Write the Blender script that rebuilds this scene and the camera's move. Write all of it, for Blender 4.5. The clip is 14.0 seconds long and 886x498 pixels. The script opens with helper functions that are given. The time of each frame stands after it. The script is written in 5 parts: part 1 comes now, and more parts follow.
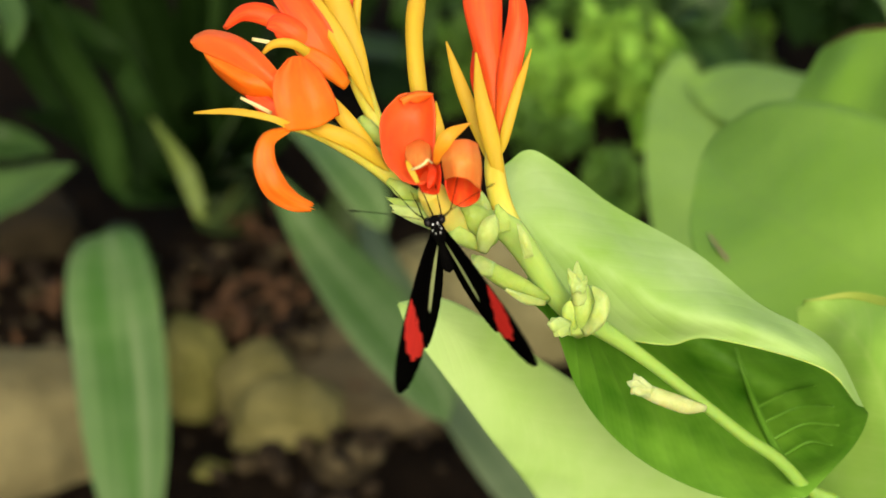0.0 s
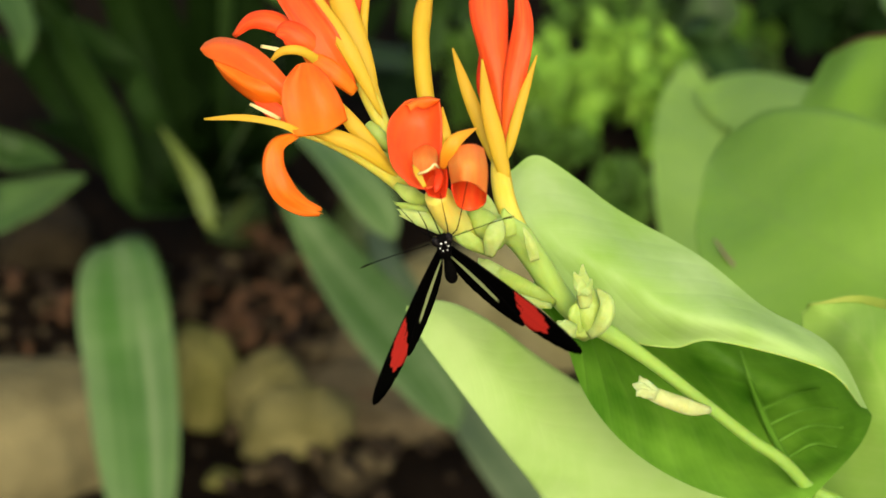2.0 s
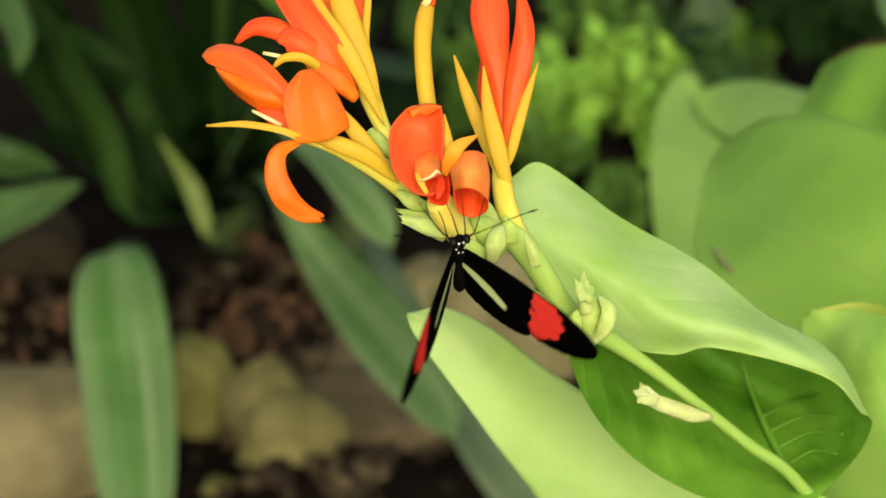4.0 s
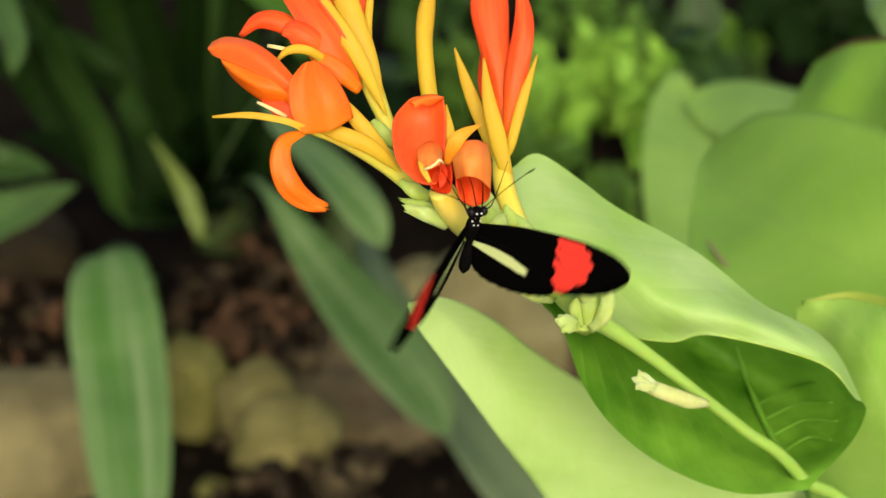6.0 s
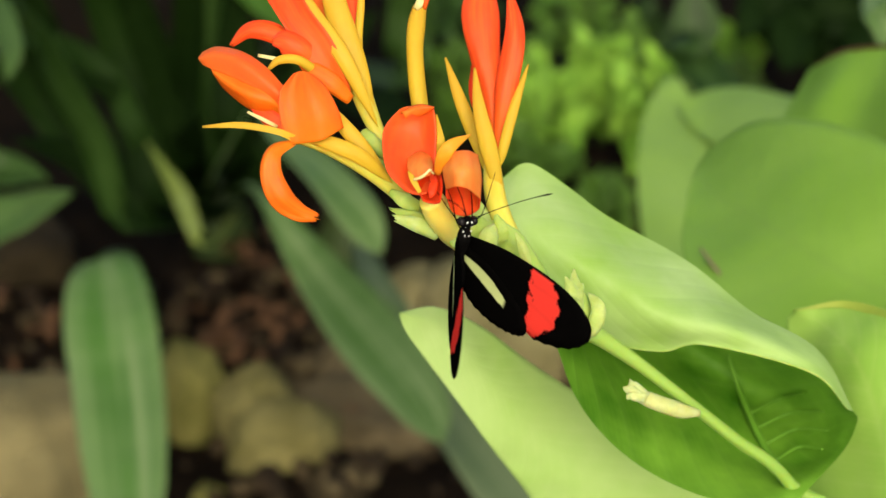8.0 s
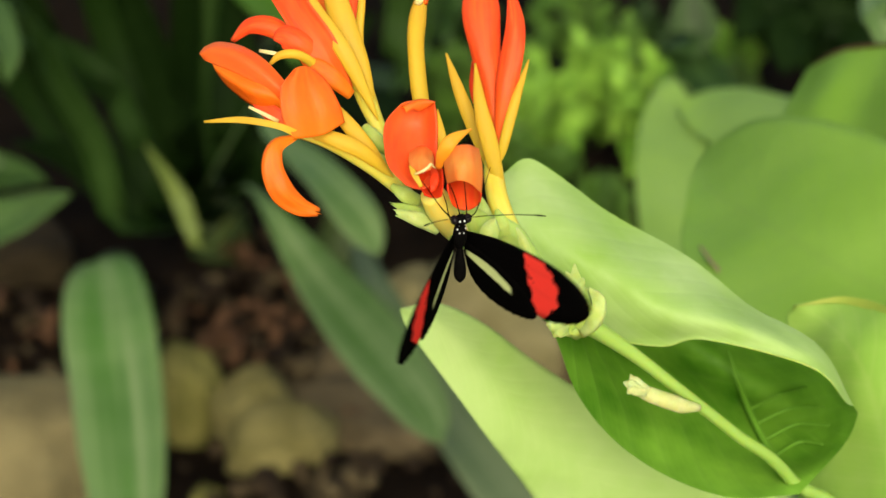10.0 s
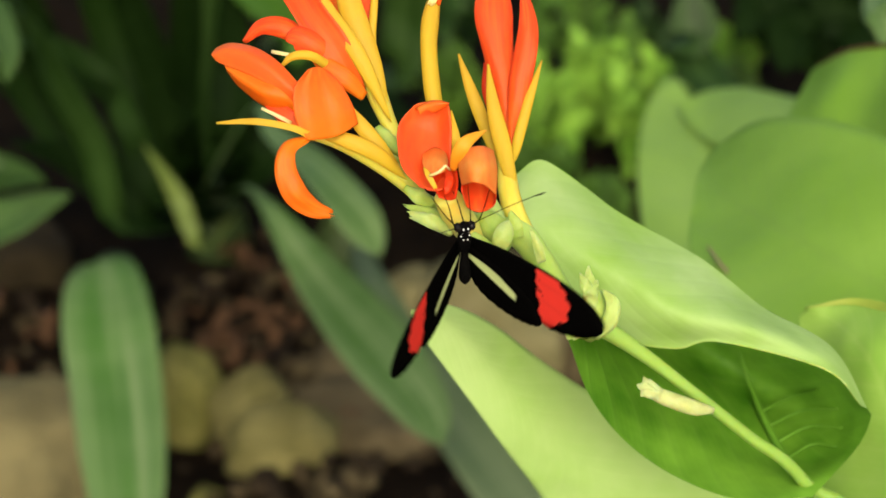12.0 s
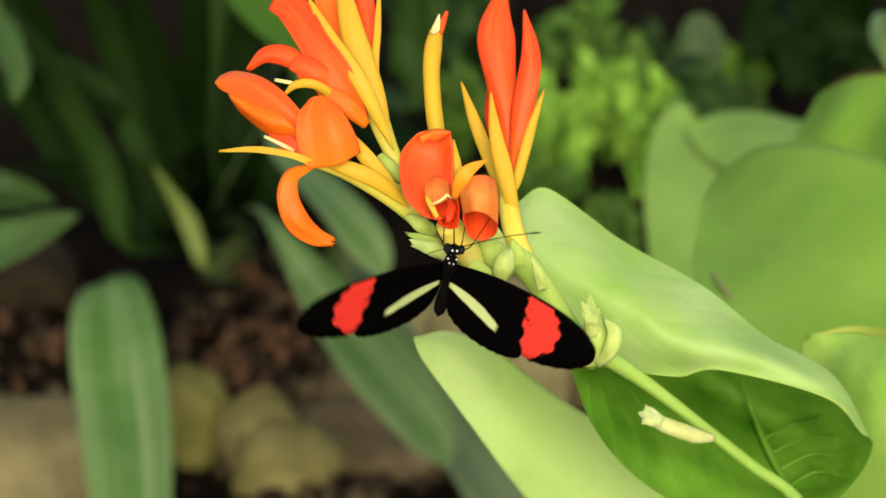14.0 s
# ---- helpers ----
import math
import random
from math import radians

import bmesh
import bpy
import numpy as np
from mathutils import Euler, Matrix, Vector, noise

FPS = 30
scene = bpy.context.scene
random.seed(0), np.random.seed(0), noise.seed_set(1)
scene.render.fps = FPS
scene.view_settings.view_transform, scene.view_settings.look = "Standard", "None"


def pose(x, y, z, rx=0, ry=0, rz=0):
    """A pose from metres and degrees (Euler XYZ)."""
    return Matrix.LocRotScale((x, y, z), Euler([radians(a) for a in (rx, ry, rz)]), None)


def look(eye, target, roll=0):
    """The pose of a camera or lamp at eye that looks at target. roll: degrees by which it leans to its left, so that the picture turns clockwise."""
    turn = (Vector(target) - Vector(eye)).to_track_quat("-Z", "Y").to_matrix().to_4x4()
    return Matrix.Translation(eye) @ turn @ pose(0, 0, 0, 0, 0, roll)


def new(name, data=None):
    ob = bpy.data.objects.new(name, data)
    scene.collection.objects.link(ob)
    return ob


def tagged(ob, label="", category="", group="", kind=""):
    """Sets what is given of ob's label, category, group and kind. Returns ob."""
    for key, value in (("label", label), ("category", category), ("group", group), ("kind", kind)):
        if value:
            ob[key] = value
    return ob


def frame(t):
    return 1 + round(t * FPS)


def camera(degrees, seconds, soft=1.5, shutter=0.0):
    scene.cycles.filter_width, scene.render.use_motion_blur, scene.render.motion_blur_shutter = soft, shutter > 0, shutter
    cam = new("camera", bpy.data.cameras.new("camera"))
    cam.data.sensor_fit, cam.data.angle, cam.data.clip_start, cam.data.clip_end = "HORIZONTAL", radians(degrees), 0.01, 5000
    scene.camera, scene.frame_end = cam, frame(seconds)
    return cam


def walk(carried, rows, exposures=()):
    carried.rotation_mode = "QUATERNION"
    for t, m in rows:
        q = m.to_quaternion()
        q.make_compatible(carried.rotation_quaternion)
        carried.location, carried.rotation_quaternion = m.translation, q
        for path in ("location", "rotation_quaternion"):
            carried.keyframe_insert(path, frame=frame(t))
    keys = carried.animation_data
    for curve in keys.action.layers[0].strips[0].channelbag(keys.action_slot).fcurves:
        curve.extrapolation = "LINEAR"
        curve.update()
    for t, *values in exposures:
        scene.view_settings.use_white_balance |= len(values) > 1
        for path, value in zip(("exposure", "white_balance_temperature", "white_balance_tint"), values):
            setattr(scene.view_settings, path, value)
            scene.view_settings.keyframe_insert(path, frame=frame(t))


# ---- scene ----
cam = camera(26.0, 14.0, soft=1.5, shutter=0.5)
cam.data.dof.use_dof = True
cam.data.dof.focus_distance = 0.395
cam.data.dof.aperture_fstop = 17.5
PATH = [
    (0, look((0.01681, -0.31552, 0.93486), (0.00148, 0.50366, 0.36154), 0.939)),
    (0.5, look((0.01713, -0.31624, 0.93482), (0.00113, 0.50354, 0.36237), 0.911)),
    (1, look((0.01730, -0.31824, 0.93550), (-0.00023, 0.50283, 0.36494), 0.751)),
    (1.5, look((0.01734, -0.32076, 0.93576), (-0.00237, 0.50126, 0.36665), 0.585)),
    (2, look((0.01754, -0.32043, 0.93646), (-0.00316, 0.50195, 0.36790), 0.562)),
    (2.5, look((0.01815, -0.31826, 0.93598), (-0.00208, 0.50454, 0.36800), 0.583)),
    (3, look((0.01606, -0.31900, 0.93652), (-0.00310, 0.50388, 0.36862), 0.766)),
    (5.5, look((0.01609, -0.32649, 0.93632), (0.00091, 0.50138, 0.37561), 0.544)),
    (6, look((0.01352, -0.32873, 0.93733), (0.00144, 0.49804, 0.37491), 0.740)),
    (6.5, look((0.01268, -0.32694, 0.93661), (0.00315, 0.50054, 0.37520), 0.876)),
    (7, look((0.01322, -0.32640, 0.93696), (0.00450, 0.50227, 0.37728), 0.710)),
    (7.5, look((0.01451, -0.32513, 0.93709), (0.00650, 0.50334, 0.37712), 0.702)),
    (8, look((0.01516, -0.32794, 0.93830), (0.00382, 0.50002, 0.37763), 0.789)),
    (10.5, look((0.01405, -0.32980, 0.93661), (0.00494, 0.49967, 0.37813), 0.825)),
    (11, look((0.01331, -0.32919, 0.93601), (0.00576, 0.49925, 0.37598), 0.939)),
    (11.5, look((0.01132, -0.32839, 0.93510), (0.00495, 0.49819, 0.37232), 0.894)),
    (12, look((0.01044, -0.32765, 0.93609), (0.00342, 0.50164, 0.37731), 0.842)),
    (12.5, look((0.01114, -0.32841, 0.93827), (0.00903, 0.50213, 0.38132), 1.007)),
    (13, look((0.01122, -0.32771, 0.93868), (0.00335, 0.50488, 0.38485), 0.918)),
    (13.5, look((0.01169, -0.32865, 0.93920), (0.00229, 0.50528, 0.38742), 0.784)),
    (14, look((0.01198, -0.32756, 0.93841), (-0.00017, 0.50698, 0.38760), 0.851)),
]
walk(cam, PATH, exposures=((0.0, 0.98, 7380, 8), (14.0, 0.98, 7380, 8)))

# ---- light: a bright overcast sky with a soft sun high behind the camera ----
world = bpy.data.worlds.new("overcast_sky")
scene.world = world
world.use_nodes = True
sky = world.node_tree.nodes.new("ShaderNodeTexSky")
sky.sky_type = "NISHITA"
sky.sun_disc = False
sky.sun_elevation = radians(40)
sky.sun_rotation = radians(174)
sky.air_density, sky.dust_density, sky.ozone_density = 1.0, 3.0, 0.6
world.node_tree.nodes["Background"].inputs["Strength"].default_value = 0.135
world.node_tree.links.new(sky.outputs[0], world.node_tree.nodes["Background"].inputs["Color"])

sun = new("sun", bpy.data.lights.new("sun", "SUN"))
sun.data.energy = 1.7
sun.data.angle = radians(35)
sun.data.color = (1.0, 0.95, 0.86)
sun.matrix_world = look((0.3, -2.6, 3.0), (0, 0.4, 0.3))

# ---- the flower head's own frame: across, along and out of it, in centimetres ----
ORIGIN = Vector((0.00712, 0.00626, 0.71809))
ACROSS = Vector((0.99966, 0.02273, 0.01239))
ALONG = Vector((-0.02287, 0.55048, 0.83454))
OUT = Vector((0.01215, -0.83454, 0.55081))


def B(u, v, w):
    return ORIGIN + (ACROSS * u + ALONG * v + OUT * w) * 0.01


# ---- helpers for shapes ----
def smooth_path(points, n):
    """n + 1 points on a smooth curve through the given ones (numbers or vectors)."""
    pts = [np.array(p, float) if not isinstance(p, (int, float)) else np.array([p], float) for p in points]
    if len(pts) == 2:
        return [pts[0] + (pts[1] - pts[0]) * i / n for i in range(n + 1)]
    ext = [2 * pts[0] - pts[1], *pts, 2 * pts[-1] - pts[-2]]
    made = []
    for i in range(n + 1):
        s = i / n * (len(pts) - 1)
        k = min(int(s), len(pts) - 2)
        f = s - k
        a, b, c, d = ext[k:k + 4]
        made.append(0.5 * (2 * b + (c - a) * f + (2 * a - 5 * b + 4 * c - d) * f * f + (3 * b - a - 3 * c + d) * f ** 3))
    return made


def finish(bm, smooth=True):
    for face in bm.faces:
        face.smooth = smooth
    return bm


def blade(spine, widths, facing=None, roll=0.0, nu=8, nv=22, ripple=0.0, seed=0.0, lean=0.0, tip=0.0, thick=0.35, rounded=0.0, root=0.0):
    """A petal or leaf: a sheet along the spine (metres), half widths in millimetres, turned to face the given way, its cross
    section bent into an arc of `roll` radians a side; ripple in millimetres; thick in millimetres."""
    facing = OUT if facing is None else Vector(facing)
    sp = [Vector(p) for p in smooth_path(spine, nv)]
    ws = [max(float(w[0]), 0.05) * 0.001 for w in smooth_path(list(widths), nv)]
    if rounded:
        ws = [w * math.sqrt(max(1 - max((i / nv - 1 + rounded) / rounded, 0) ** 2, 0.004)) for i, w in enumerate(ws)]
    if root:
        ws = [w * math.sqrt(max(1 - max((root - i / nv) / root, 0) ** 2, 0.004)) for i, w in enumerate(ws)]
    bm = bmesh.new()
    uv = bm.loops.layers.uv.new("UVMap")
    fronts, backs, where = [], [], {}
    for i, p in enumerate(sp):
        tangent = (sp[min(i + 1, nv)] - sp[max(i - 1, 0)]).normalized()
        side = tangent.cross(facing)
        side = side.normalized() if side.length > 1e-6 else ACROSS.copy()
        normal = side.cross(tangent).normalized()
        side = (Matrix.Rotation(lean, 3, tangent) @ side)
        normal = (Matrix.Rotation(lean, 3, tangent) @ normal)
        rowf, rowb = [], []
        for j in range(nu + 1):
            s = j / nu * 2 - 1
            if abs(roll) > 1e-4:
                x, z = math.sin(roll * s) / roll, (1 - math.cos(roll * s)) / roll
            else:
                x, z = s, 0.0
            wob = ripple * 0.001 * noise.noise(Vector((s * 1.3 + seed, i / nv * 4.0, seed * 3.1))) * (0.3 + abs(s))
            q = p + side * (x * ws[i]) + normal * (z * ws[i] + wob)
            if tip and i == nv:
                q = q + tangent * tip * 0.001 * (noise.noise(Vector((j * 2.1, seed, 0))))
            half = 0.0005 * thick * (1 - 0.6 * s * s)
            vf, vb = bm.verts.new(q + normal * half), bm.verts.new(q - normal * half)
            where[vf] = where[vb] = (j / nu, i / nv)
            rowf.append(vf), rowb.append(vb)
        fronts.append(rowf), backs.append(rowb)

    def quad(a, b, c, d):
        face = bm.faces.new((a, b, c, d))
        for loop in face.loops:
            loop[uv].uv = where[loop.vert]

    for i in range(nv):
        for j in range(nu):
            quad(fronts[i][j], fronts[i][j + 1], fronts[i + 1][j + 1], fronts[i + 1][j])
            quad(backs[i][j + 1], backs[i][j], backs[i + 1][j], backs[i + 1][j + 1])
        quad(fronts[i][0], fronts[i + 1][0], backs[i + 1][0], backs[i][0])
        quad(fronts[i + 1][nu], fronts[i][nu], backs[i][nu], backs[i + 1][nu])
    for j in range(nu):
        quad(fronts[0][j + 1], fronts[0][j], backs[0][j], backs[0][j + 1])
        quad(fronts[nv][j], fronts[nv][j + 1], backs[nv][j + 1], backs[nv][j])
    return finish(bm)


def lofted(rails, n_along, n_across, thick, ripple=0.0, solid=False):
    """A sheet through rails that run the same way; across, a smooth curve joins them."""
    along = [[Vector(p) for p in smooth_path(r, n_along)] for r in rails]
    bm = bmesh.new()
    uv = bm.loops.layers.uv.new("UVMap")
    rows, where = [], {}
    for i in range(n_along + 1):
        line = [Vector(p) for p in smooth_path([r[i] for r in along], n_across)]
        row = []
        for j, p in enumerate(line):
            p = p + OUT * ripple * 0.001 * (noise.noise(p * 55) + 0.4 * noise.noise(p * 160))
            v = bm.verts.new(p)
            where[v] = (j / n_across, i / n_along)
            row.append(v)
        rows.append(row)
    for a, b in zip(rows, rows[1:]):
        for j in range(n_across):
            face = bm.faces.new((a[j], a[j + 1], b[j + 1], b[j]))
            for loop in face.loops:
                loop[uv].uv = where[loop.vert]
    if solid:
        bmesh.ops.recalc_face_normals(bm, faces=bm.faces)
        bmesh.ops.solidify(bm, geom=bm.faces[:], thickness=thick * 0.001)
    return finish(bm)


def tube(spine, radii, sides=10, nv=18, flat=1.0, lumps=0.0, seed=0.0):
    """A round, tapering rod along the spine (metres), radii in millimetres."""
    sp = [Vector(p) for p in smooth_path(spine, nv)]
    rs = [max(float(w[0]), 0.02) * 0.001 for w in smooth_path(list(radii), nv)]
    bm = bmesh.new()
    uv = bm.loops.layers.uv.new("UVMap")
    rings, where = [], {}
    ref = None
    for i, p in enumerate(sp):
        tangent = (sp[min(i + 1, nv)] - sp[max(i - 1, 0)]).normalized()
        if ref is None:
            ref = tangent.orthogonal().normalized()
        ref = (ref - tangent * ref.dot(tangent)).normalized()
        other = tangent.cross(ref)
        ring = []
        for j in range(sides):
            a = 2 * math.pi * j / sides
            r = rs[i] * (1 + lumps * noise.noise(Vector((math.cos(a) * 1.5, math.sin(a) * 1.5, i / nv * 5 + seed))))
            v = bm.verts.new(p + ref * math.cos(a) * r + other * math.sin(a) * r * flat)
            where[v] = (j / sides, i / nv)
            ring.append(v)
        rings.append(ring)
    for i in range(nv):
        for j in range(sides):
            face = bm.faces.new((rings[i][j], rings[i][(j + 1) % sides], rings[i + 1][(j + 1) % sides], rings[i + 1][j]))
            for loop in face.loops:
                loop[uv].uv = where[loop.vert]
    bm.faces.new(rings[0][::-1])
    bm.faces.new(rings[nv])
    return finish(bm)


def merged(*parts):
    """Several bmeshes of one part in one."""
    whole = bmesh.new()
    for b in parts:
        data = bpy.data.meshes.new("piece")
        b.to_mesh(data)
        whole.from_mesh(data)
        bpy.data.meshes.remove(data)
        b.free()
    return whole


BASE = {}


def thing(name, base, label, category, group="", kind=""):
    """An Empty at its base, which parents its parts."""
    ob = new(name)
    ob.empty_display_size = 0.02
    ob.location = base
    BASE[ob] = Vector(base)
    return tagged(ob, label, category, group, kind)


def part(name, bm, material, parent=None, label=""):
    """One mesh object under a thing or a part; its shape is given in the place's space."""
    base = BASE.get(parent, Vector((0, 0, 0)))
    bmesh.ops.translate(bm, verts=bm.verts, vec=-base)
    data = bpy.data.meshes.new(name)
    bm.to_mesh(data)
    bm.free()
    data.materials.append(material)
    ob = new(name, data)
    ob.parent = parent
    BASE[ob] = base
    if label:
        ob["label"] = label
    return ob


# ---- materials ----
class Mat:
    """A short way to write node trees."""

    def __init__(self, name):
        self.m = bpy.data.materials.new(name)
        self.m.use_nodes = True
        self.t = self.m.node_tree
        self.b = self.t.nodes["Principled BSDF"]
        self.out = self.t.nodes["Material Output"]

    def n(self, kind, **values):
        node = self.t.nodes.new(kind)
        for key, value in values.items():
            node.inputs[key.replace("_", " ")].default_value = value
        return node

    def link(self, a, b):
        self.t.links.new(a, b)

    def noise(self, coords, scale, detail=4.0, rough=0.55, distortion=0.0):
        node = self.n("ShaderNodeTexNoise", Scale=scale, Detail=detail, Roughness=rough, Distortion=distortion)
        if coords is not None:
            self.link(coords, node.inputs["Vector"])
        return node.outputs["Fac"]

    def coords(self, which, scale=(1, 1, 1)):
        tc = self.n("ShaderNodeTexCoord")
        mp = self.n("ShaderNodeMapping")
        mp.inputs["Scale"].default_value = scale
        self.link(tc.outputs[which], mp.inputs["Vector"])
        return mp.outputs["Vector"]

    def ramp(self, value, stops):
        node = self.n("ShaderNodeValToRGB")
        el = node.color_ramp.elements
        while len(el) < len(stops):
            el.new(0.5)
        for e, (pos, col) in zip(el, stops):
            e.position, e.color = pos, (*col, 1)
        self.link(value, node.inputs["Fac"])
        return node.outputs["Color"]

    def math(self, op, a, b=0.0, c=0.0, clamp=False):
        node = self.n("ShaderNodeMath")
        node.operation, node.use_clamp = op, clamp
        for i, v in enumerate((a, b, c)):
            if isinstance(v, (int, float)):
                node.inputs[i].default_value = v
            else:
                self.link(v, node.inputs[i])
        return node.outputs[0]

    def mix(self, fac, a, b, mode="MIX"):
        node = self.n("ShaderNodeMix")
        node.data_type, node.blend_type = "RGBA", mode
        for i, v in ((0, fac), (6, a), (7, b)):
            if isinstance(v, (int, float)):
                node.inputs[i].default_value = v
            elif isinstance(v, tuple):
                node.inputs[i].default_value = (*v, 1)
            else:
                self.link(v, node.inputs[i])
        return node.outputs[2]

    def bump(self, height, strength, distance=0.001):
        node = self.n("ShaderNodeBump", Strength=strength, Distance=distance)
        self.link(height, node.inputs["Height"])
        self.link(node.outputs["Normal"], self.b.inputs["Normal"])

    def soft(self, weight, reach):
        """Light that spreads inside a waxy, juicy part; reach in millimetres."""
        self.b.inputs["Subsurface Weight"].default_value = weight
        self.b.inputs["Subsurface Radius"].default_value = (1.0, 0.6, 0.25)
        self.b.inputs["Subsurface Scale"].default_value = reach * 0.001

    def done(self, colour, rough, see_through=0.0, glow_colour=None, spec=0.5):
        if isinstance(colour, tuple):
            self.b.inputs["Base Color"].default_value = (*colour, 1)
        else:
            self.link(colour, self.b.inputs["Base Color"])
        if isinstance(rough, float):
            self.b.inputs["Roughness"].default_value = rough
        else:
            self.link(rough, self.b.inputs["Roughness"])
        self.b.inputs["Specular IOR Level"].default_value = spec
        if see_through:
            tr = self.n("ShaderNodeBsdfTranslucent")
            src = glow_colour if glow_colour is not None else colour
            if isinstance(src, tuple):
                tr.inputs["Color"].default_value = (*src, 1)
            else:
                self.link(src, tr.inputs["Color"])
            mx = self.n("ShaderNodeMixShader", Fac=see_through)
            self.link(self.b.outputs[0], mx.inputs[1])
            self.link(tr.outputs[0], mx.inputs[2])
            self.link(mx.outputs[0], self.out.inputs["Surface"])
        return self.m


def petal_material(name, base, mid, tip, rough=0.40, see=0.34, soft=(0.25, 1.2)):
    """Waxy petal: a colour run from base to tip, fine lengthwise streaks, blotches."""
    m = Mat(name)
    uv = m.coords("UV")
    split = m.n("ShaderNodeSeparateXYZ")
    m.link(uv, split.inputs[0])
    wob = m.noise(m.coords("UV", (3, 2, 1)), 2.0, 3)
    along = m.math("MULTIPLY_ADD", wob, 0.35, m.math("SUBTRACT", split.outputs["Y"], 0.175))
    col = m.ramp(along, [(0.0, base), (0.45, mid), (0.9, tip)])
    keel = m.math("SUBTRACT", 1.0, m.math("MULTIPLY", m.math("ABSOLUTE", m.math("SUBTRACT", split.outputs["X"], 0.5)), 2.0), clamp=True)
    col = m.mix(m.math("MULTIPLY", m.math("MULTIPLY", keel, wob), 0.5), col, base)
    flame = m.ramp(m.noise(m.coords("UV", (3.4, 0.9, 1)), 2.0, 4, 0.6), [(0.42, (0, 0, 0)), (0.70, (1, 1, 1))])
    col = m.mix(m.math("MULTIPLY", flame, 0.55), col, base)
    streak = m.noise(m.coords("UV", (34, 1.2, 1)), 3.0, 3)
    col = m.mix(m.math("MULTIPLY", streak, 0.22), col, tuple(c * 0.62 for c in mid))
    rim = m.math("MULTIPLY", m.math("SUBTRACT", m.math("ABSOLUTE", m.math("SUBTRACT", split.outputs["X"], 0.5)), 0.34), 6.0, clamp=True)
    col = m.mix(m.math("MULTIPLY", rim, 0.45), col, tip)
    blot = m.noise(m.coords("Object"), 90, 3)
    col = m.mix(m.math("MULTIPLY", blot, 0.26), col, tuple(min(1, c * 1.5 + 0.02) for c in base))
    m.bump(streak, 0.16, 0.0006)
    m.soft(*soft)
    return m.done(col, m.ramp(blot, [(0.3, (rough - 0.08,) * 3), (0.7, (rough + 0.1,) * 3)]), see, spec=0.20)


def leaf_material(name, dark, light, vein, veins=26.0, rough=0.42, see=0.3, blotch=14.0, lift=0.5, relief=0.12, spec=0.22, show=0.10, ribs=0.4, sheen_stripe=0.0):
    """Leaf: blotches, a pale midrib, slanting side veins and lengthwise stripes that paint in sheen."""
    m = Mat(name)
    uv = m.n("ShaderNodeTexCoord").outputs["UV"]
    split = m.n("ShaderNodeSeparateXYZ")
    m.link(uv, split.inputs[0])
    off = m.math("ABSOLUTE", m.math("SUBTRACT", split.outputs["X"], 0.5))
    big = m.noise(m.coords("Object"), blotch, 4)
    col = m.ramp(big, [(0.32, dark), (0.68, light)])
    phase = m.math("MULTIPLY", m.math("SUBTRACT", m.math("MULTIPLY_ADD", big, 0.02, split.outputs["Y"]), m.math("MULTIPLY", off, lift)), veins * 6.283)
    wave = m.math("POWER", m.math("MULTIPLY_ADD", m.math("SINE", phase), 0.5, 0.5), 6.0)
    fine = m.math("MULTIPLY_ADD", m.math("SINE", m.math("MULTIPLY", phase, 5.0)), 0.5, 0.5)
    col = m.mix(m.math("MULTIPLY", wave, show), col, vein)
    col = m.mix(m.math("MULTIPLY", fine, 0.04), col, vein)
    rib = m.math("SUBTRACT", 1.0, m.math("MULTIPLY", off, 28.0), clamp=True)
    col = m.mix(m.math("MULTIPLY", rib, ribs), col, vein)
    # Pale lengthwise bands put the gloss of strap leaves into their colour.
    if sheen_stripe:
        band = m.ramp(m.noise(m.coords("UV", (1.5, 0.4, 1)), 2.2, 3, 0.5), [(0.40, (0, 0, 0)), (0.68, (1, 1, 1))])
        col = m.mix(m.math("MULTIPLY", band, sheen_stripe), col, vein)
    grain = m.noise(m.coords("Object"), 420, 3)
    col = m.mix(m.math("MULTIPLY", grain, 0.12), col, dark)
    height = m.math("ADD", m.math("MULTIPLY", wave, -0.6), m.math("MULTIPLY_ADD", rib, -2.0 * ribs, m.math("MULTIPLY", grain, 0.25)))
    m.bump(height, relief, 0.0009)
    return m.done(col, m.ramp(big, [(0.3, (rough - 0.06,) * 3), (0.7, (rough + 0.12,) * 3)]), see, spec=spec)


def plain_material(name, a, b, scale, rough=0.6, see=0.0, relief=0.3, fine=6.0, dist=0.001, spec=0.2, juicy=0.0):
    """Two tones in blotches and fine grain, with relief."""
    m = Mat(name)
    o = m.coords("Object")
    big, small = m.noise(o, scale, 5), m.noise(o, scale * fine, 4)
    col = m.ramp(big, [(0.3, a), (0.7, b)])
    col = m.mix(m.math("MULTIPLY", small, 0.35), col, tuple(c * 0.55 for c in a))
    m.bump(m.math("MULTIPLY_ADD", big, 0.6, small), relief, dist)
    if juicy:
        m.soft(0.7, juicy)
    return m.done(col, rough, see, spec=spec)


PETAL_RED = petal_material("petal_red", (0.828, 0.156, 0.017), (0.828, 0.037, 0.013), (0.810, 0.035, 0.016))
PETAL_ORANGE = petal_material("petal_orange", (0.828, 0.221, 0.013), (0.828, 0.097, 0.009), (0.819, 0.138, 0.011))
PETAL_CORAL = petal_material("petal_coral", (0.828, 0.138, 0.018), (0.828, 0.101, 0.022), (0.819, 0.175, 0.024))
PETAL_SCARLET = petal_material("petal_scarlet", (0.828, 0.129, 0.020), (0.828, 0.061, 0.018), (0.819, 0.069, 0.020))
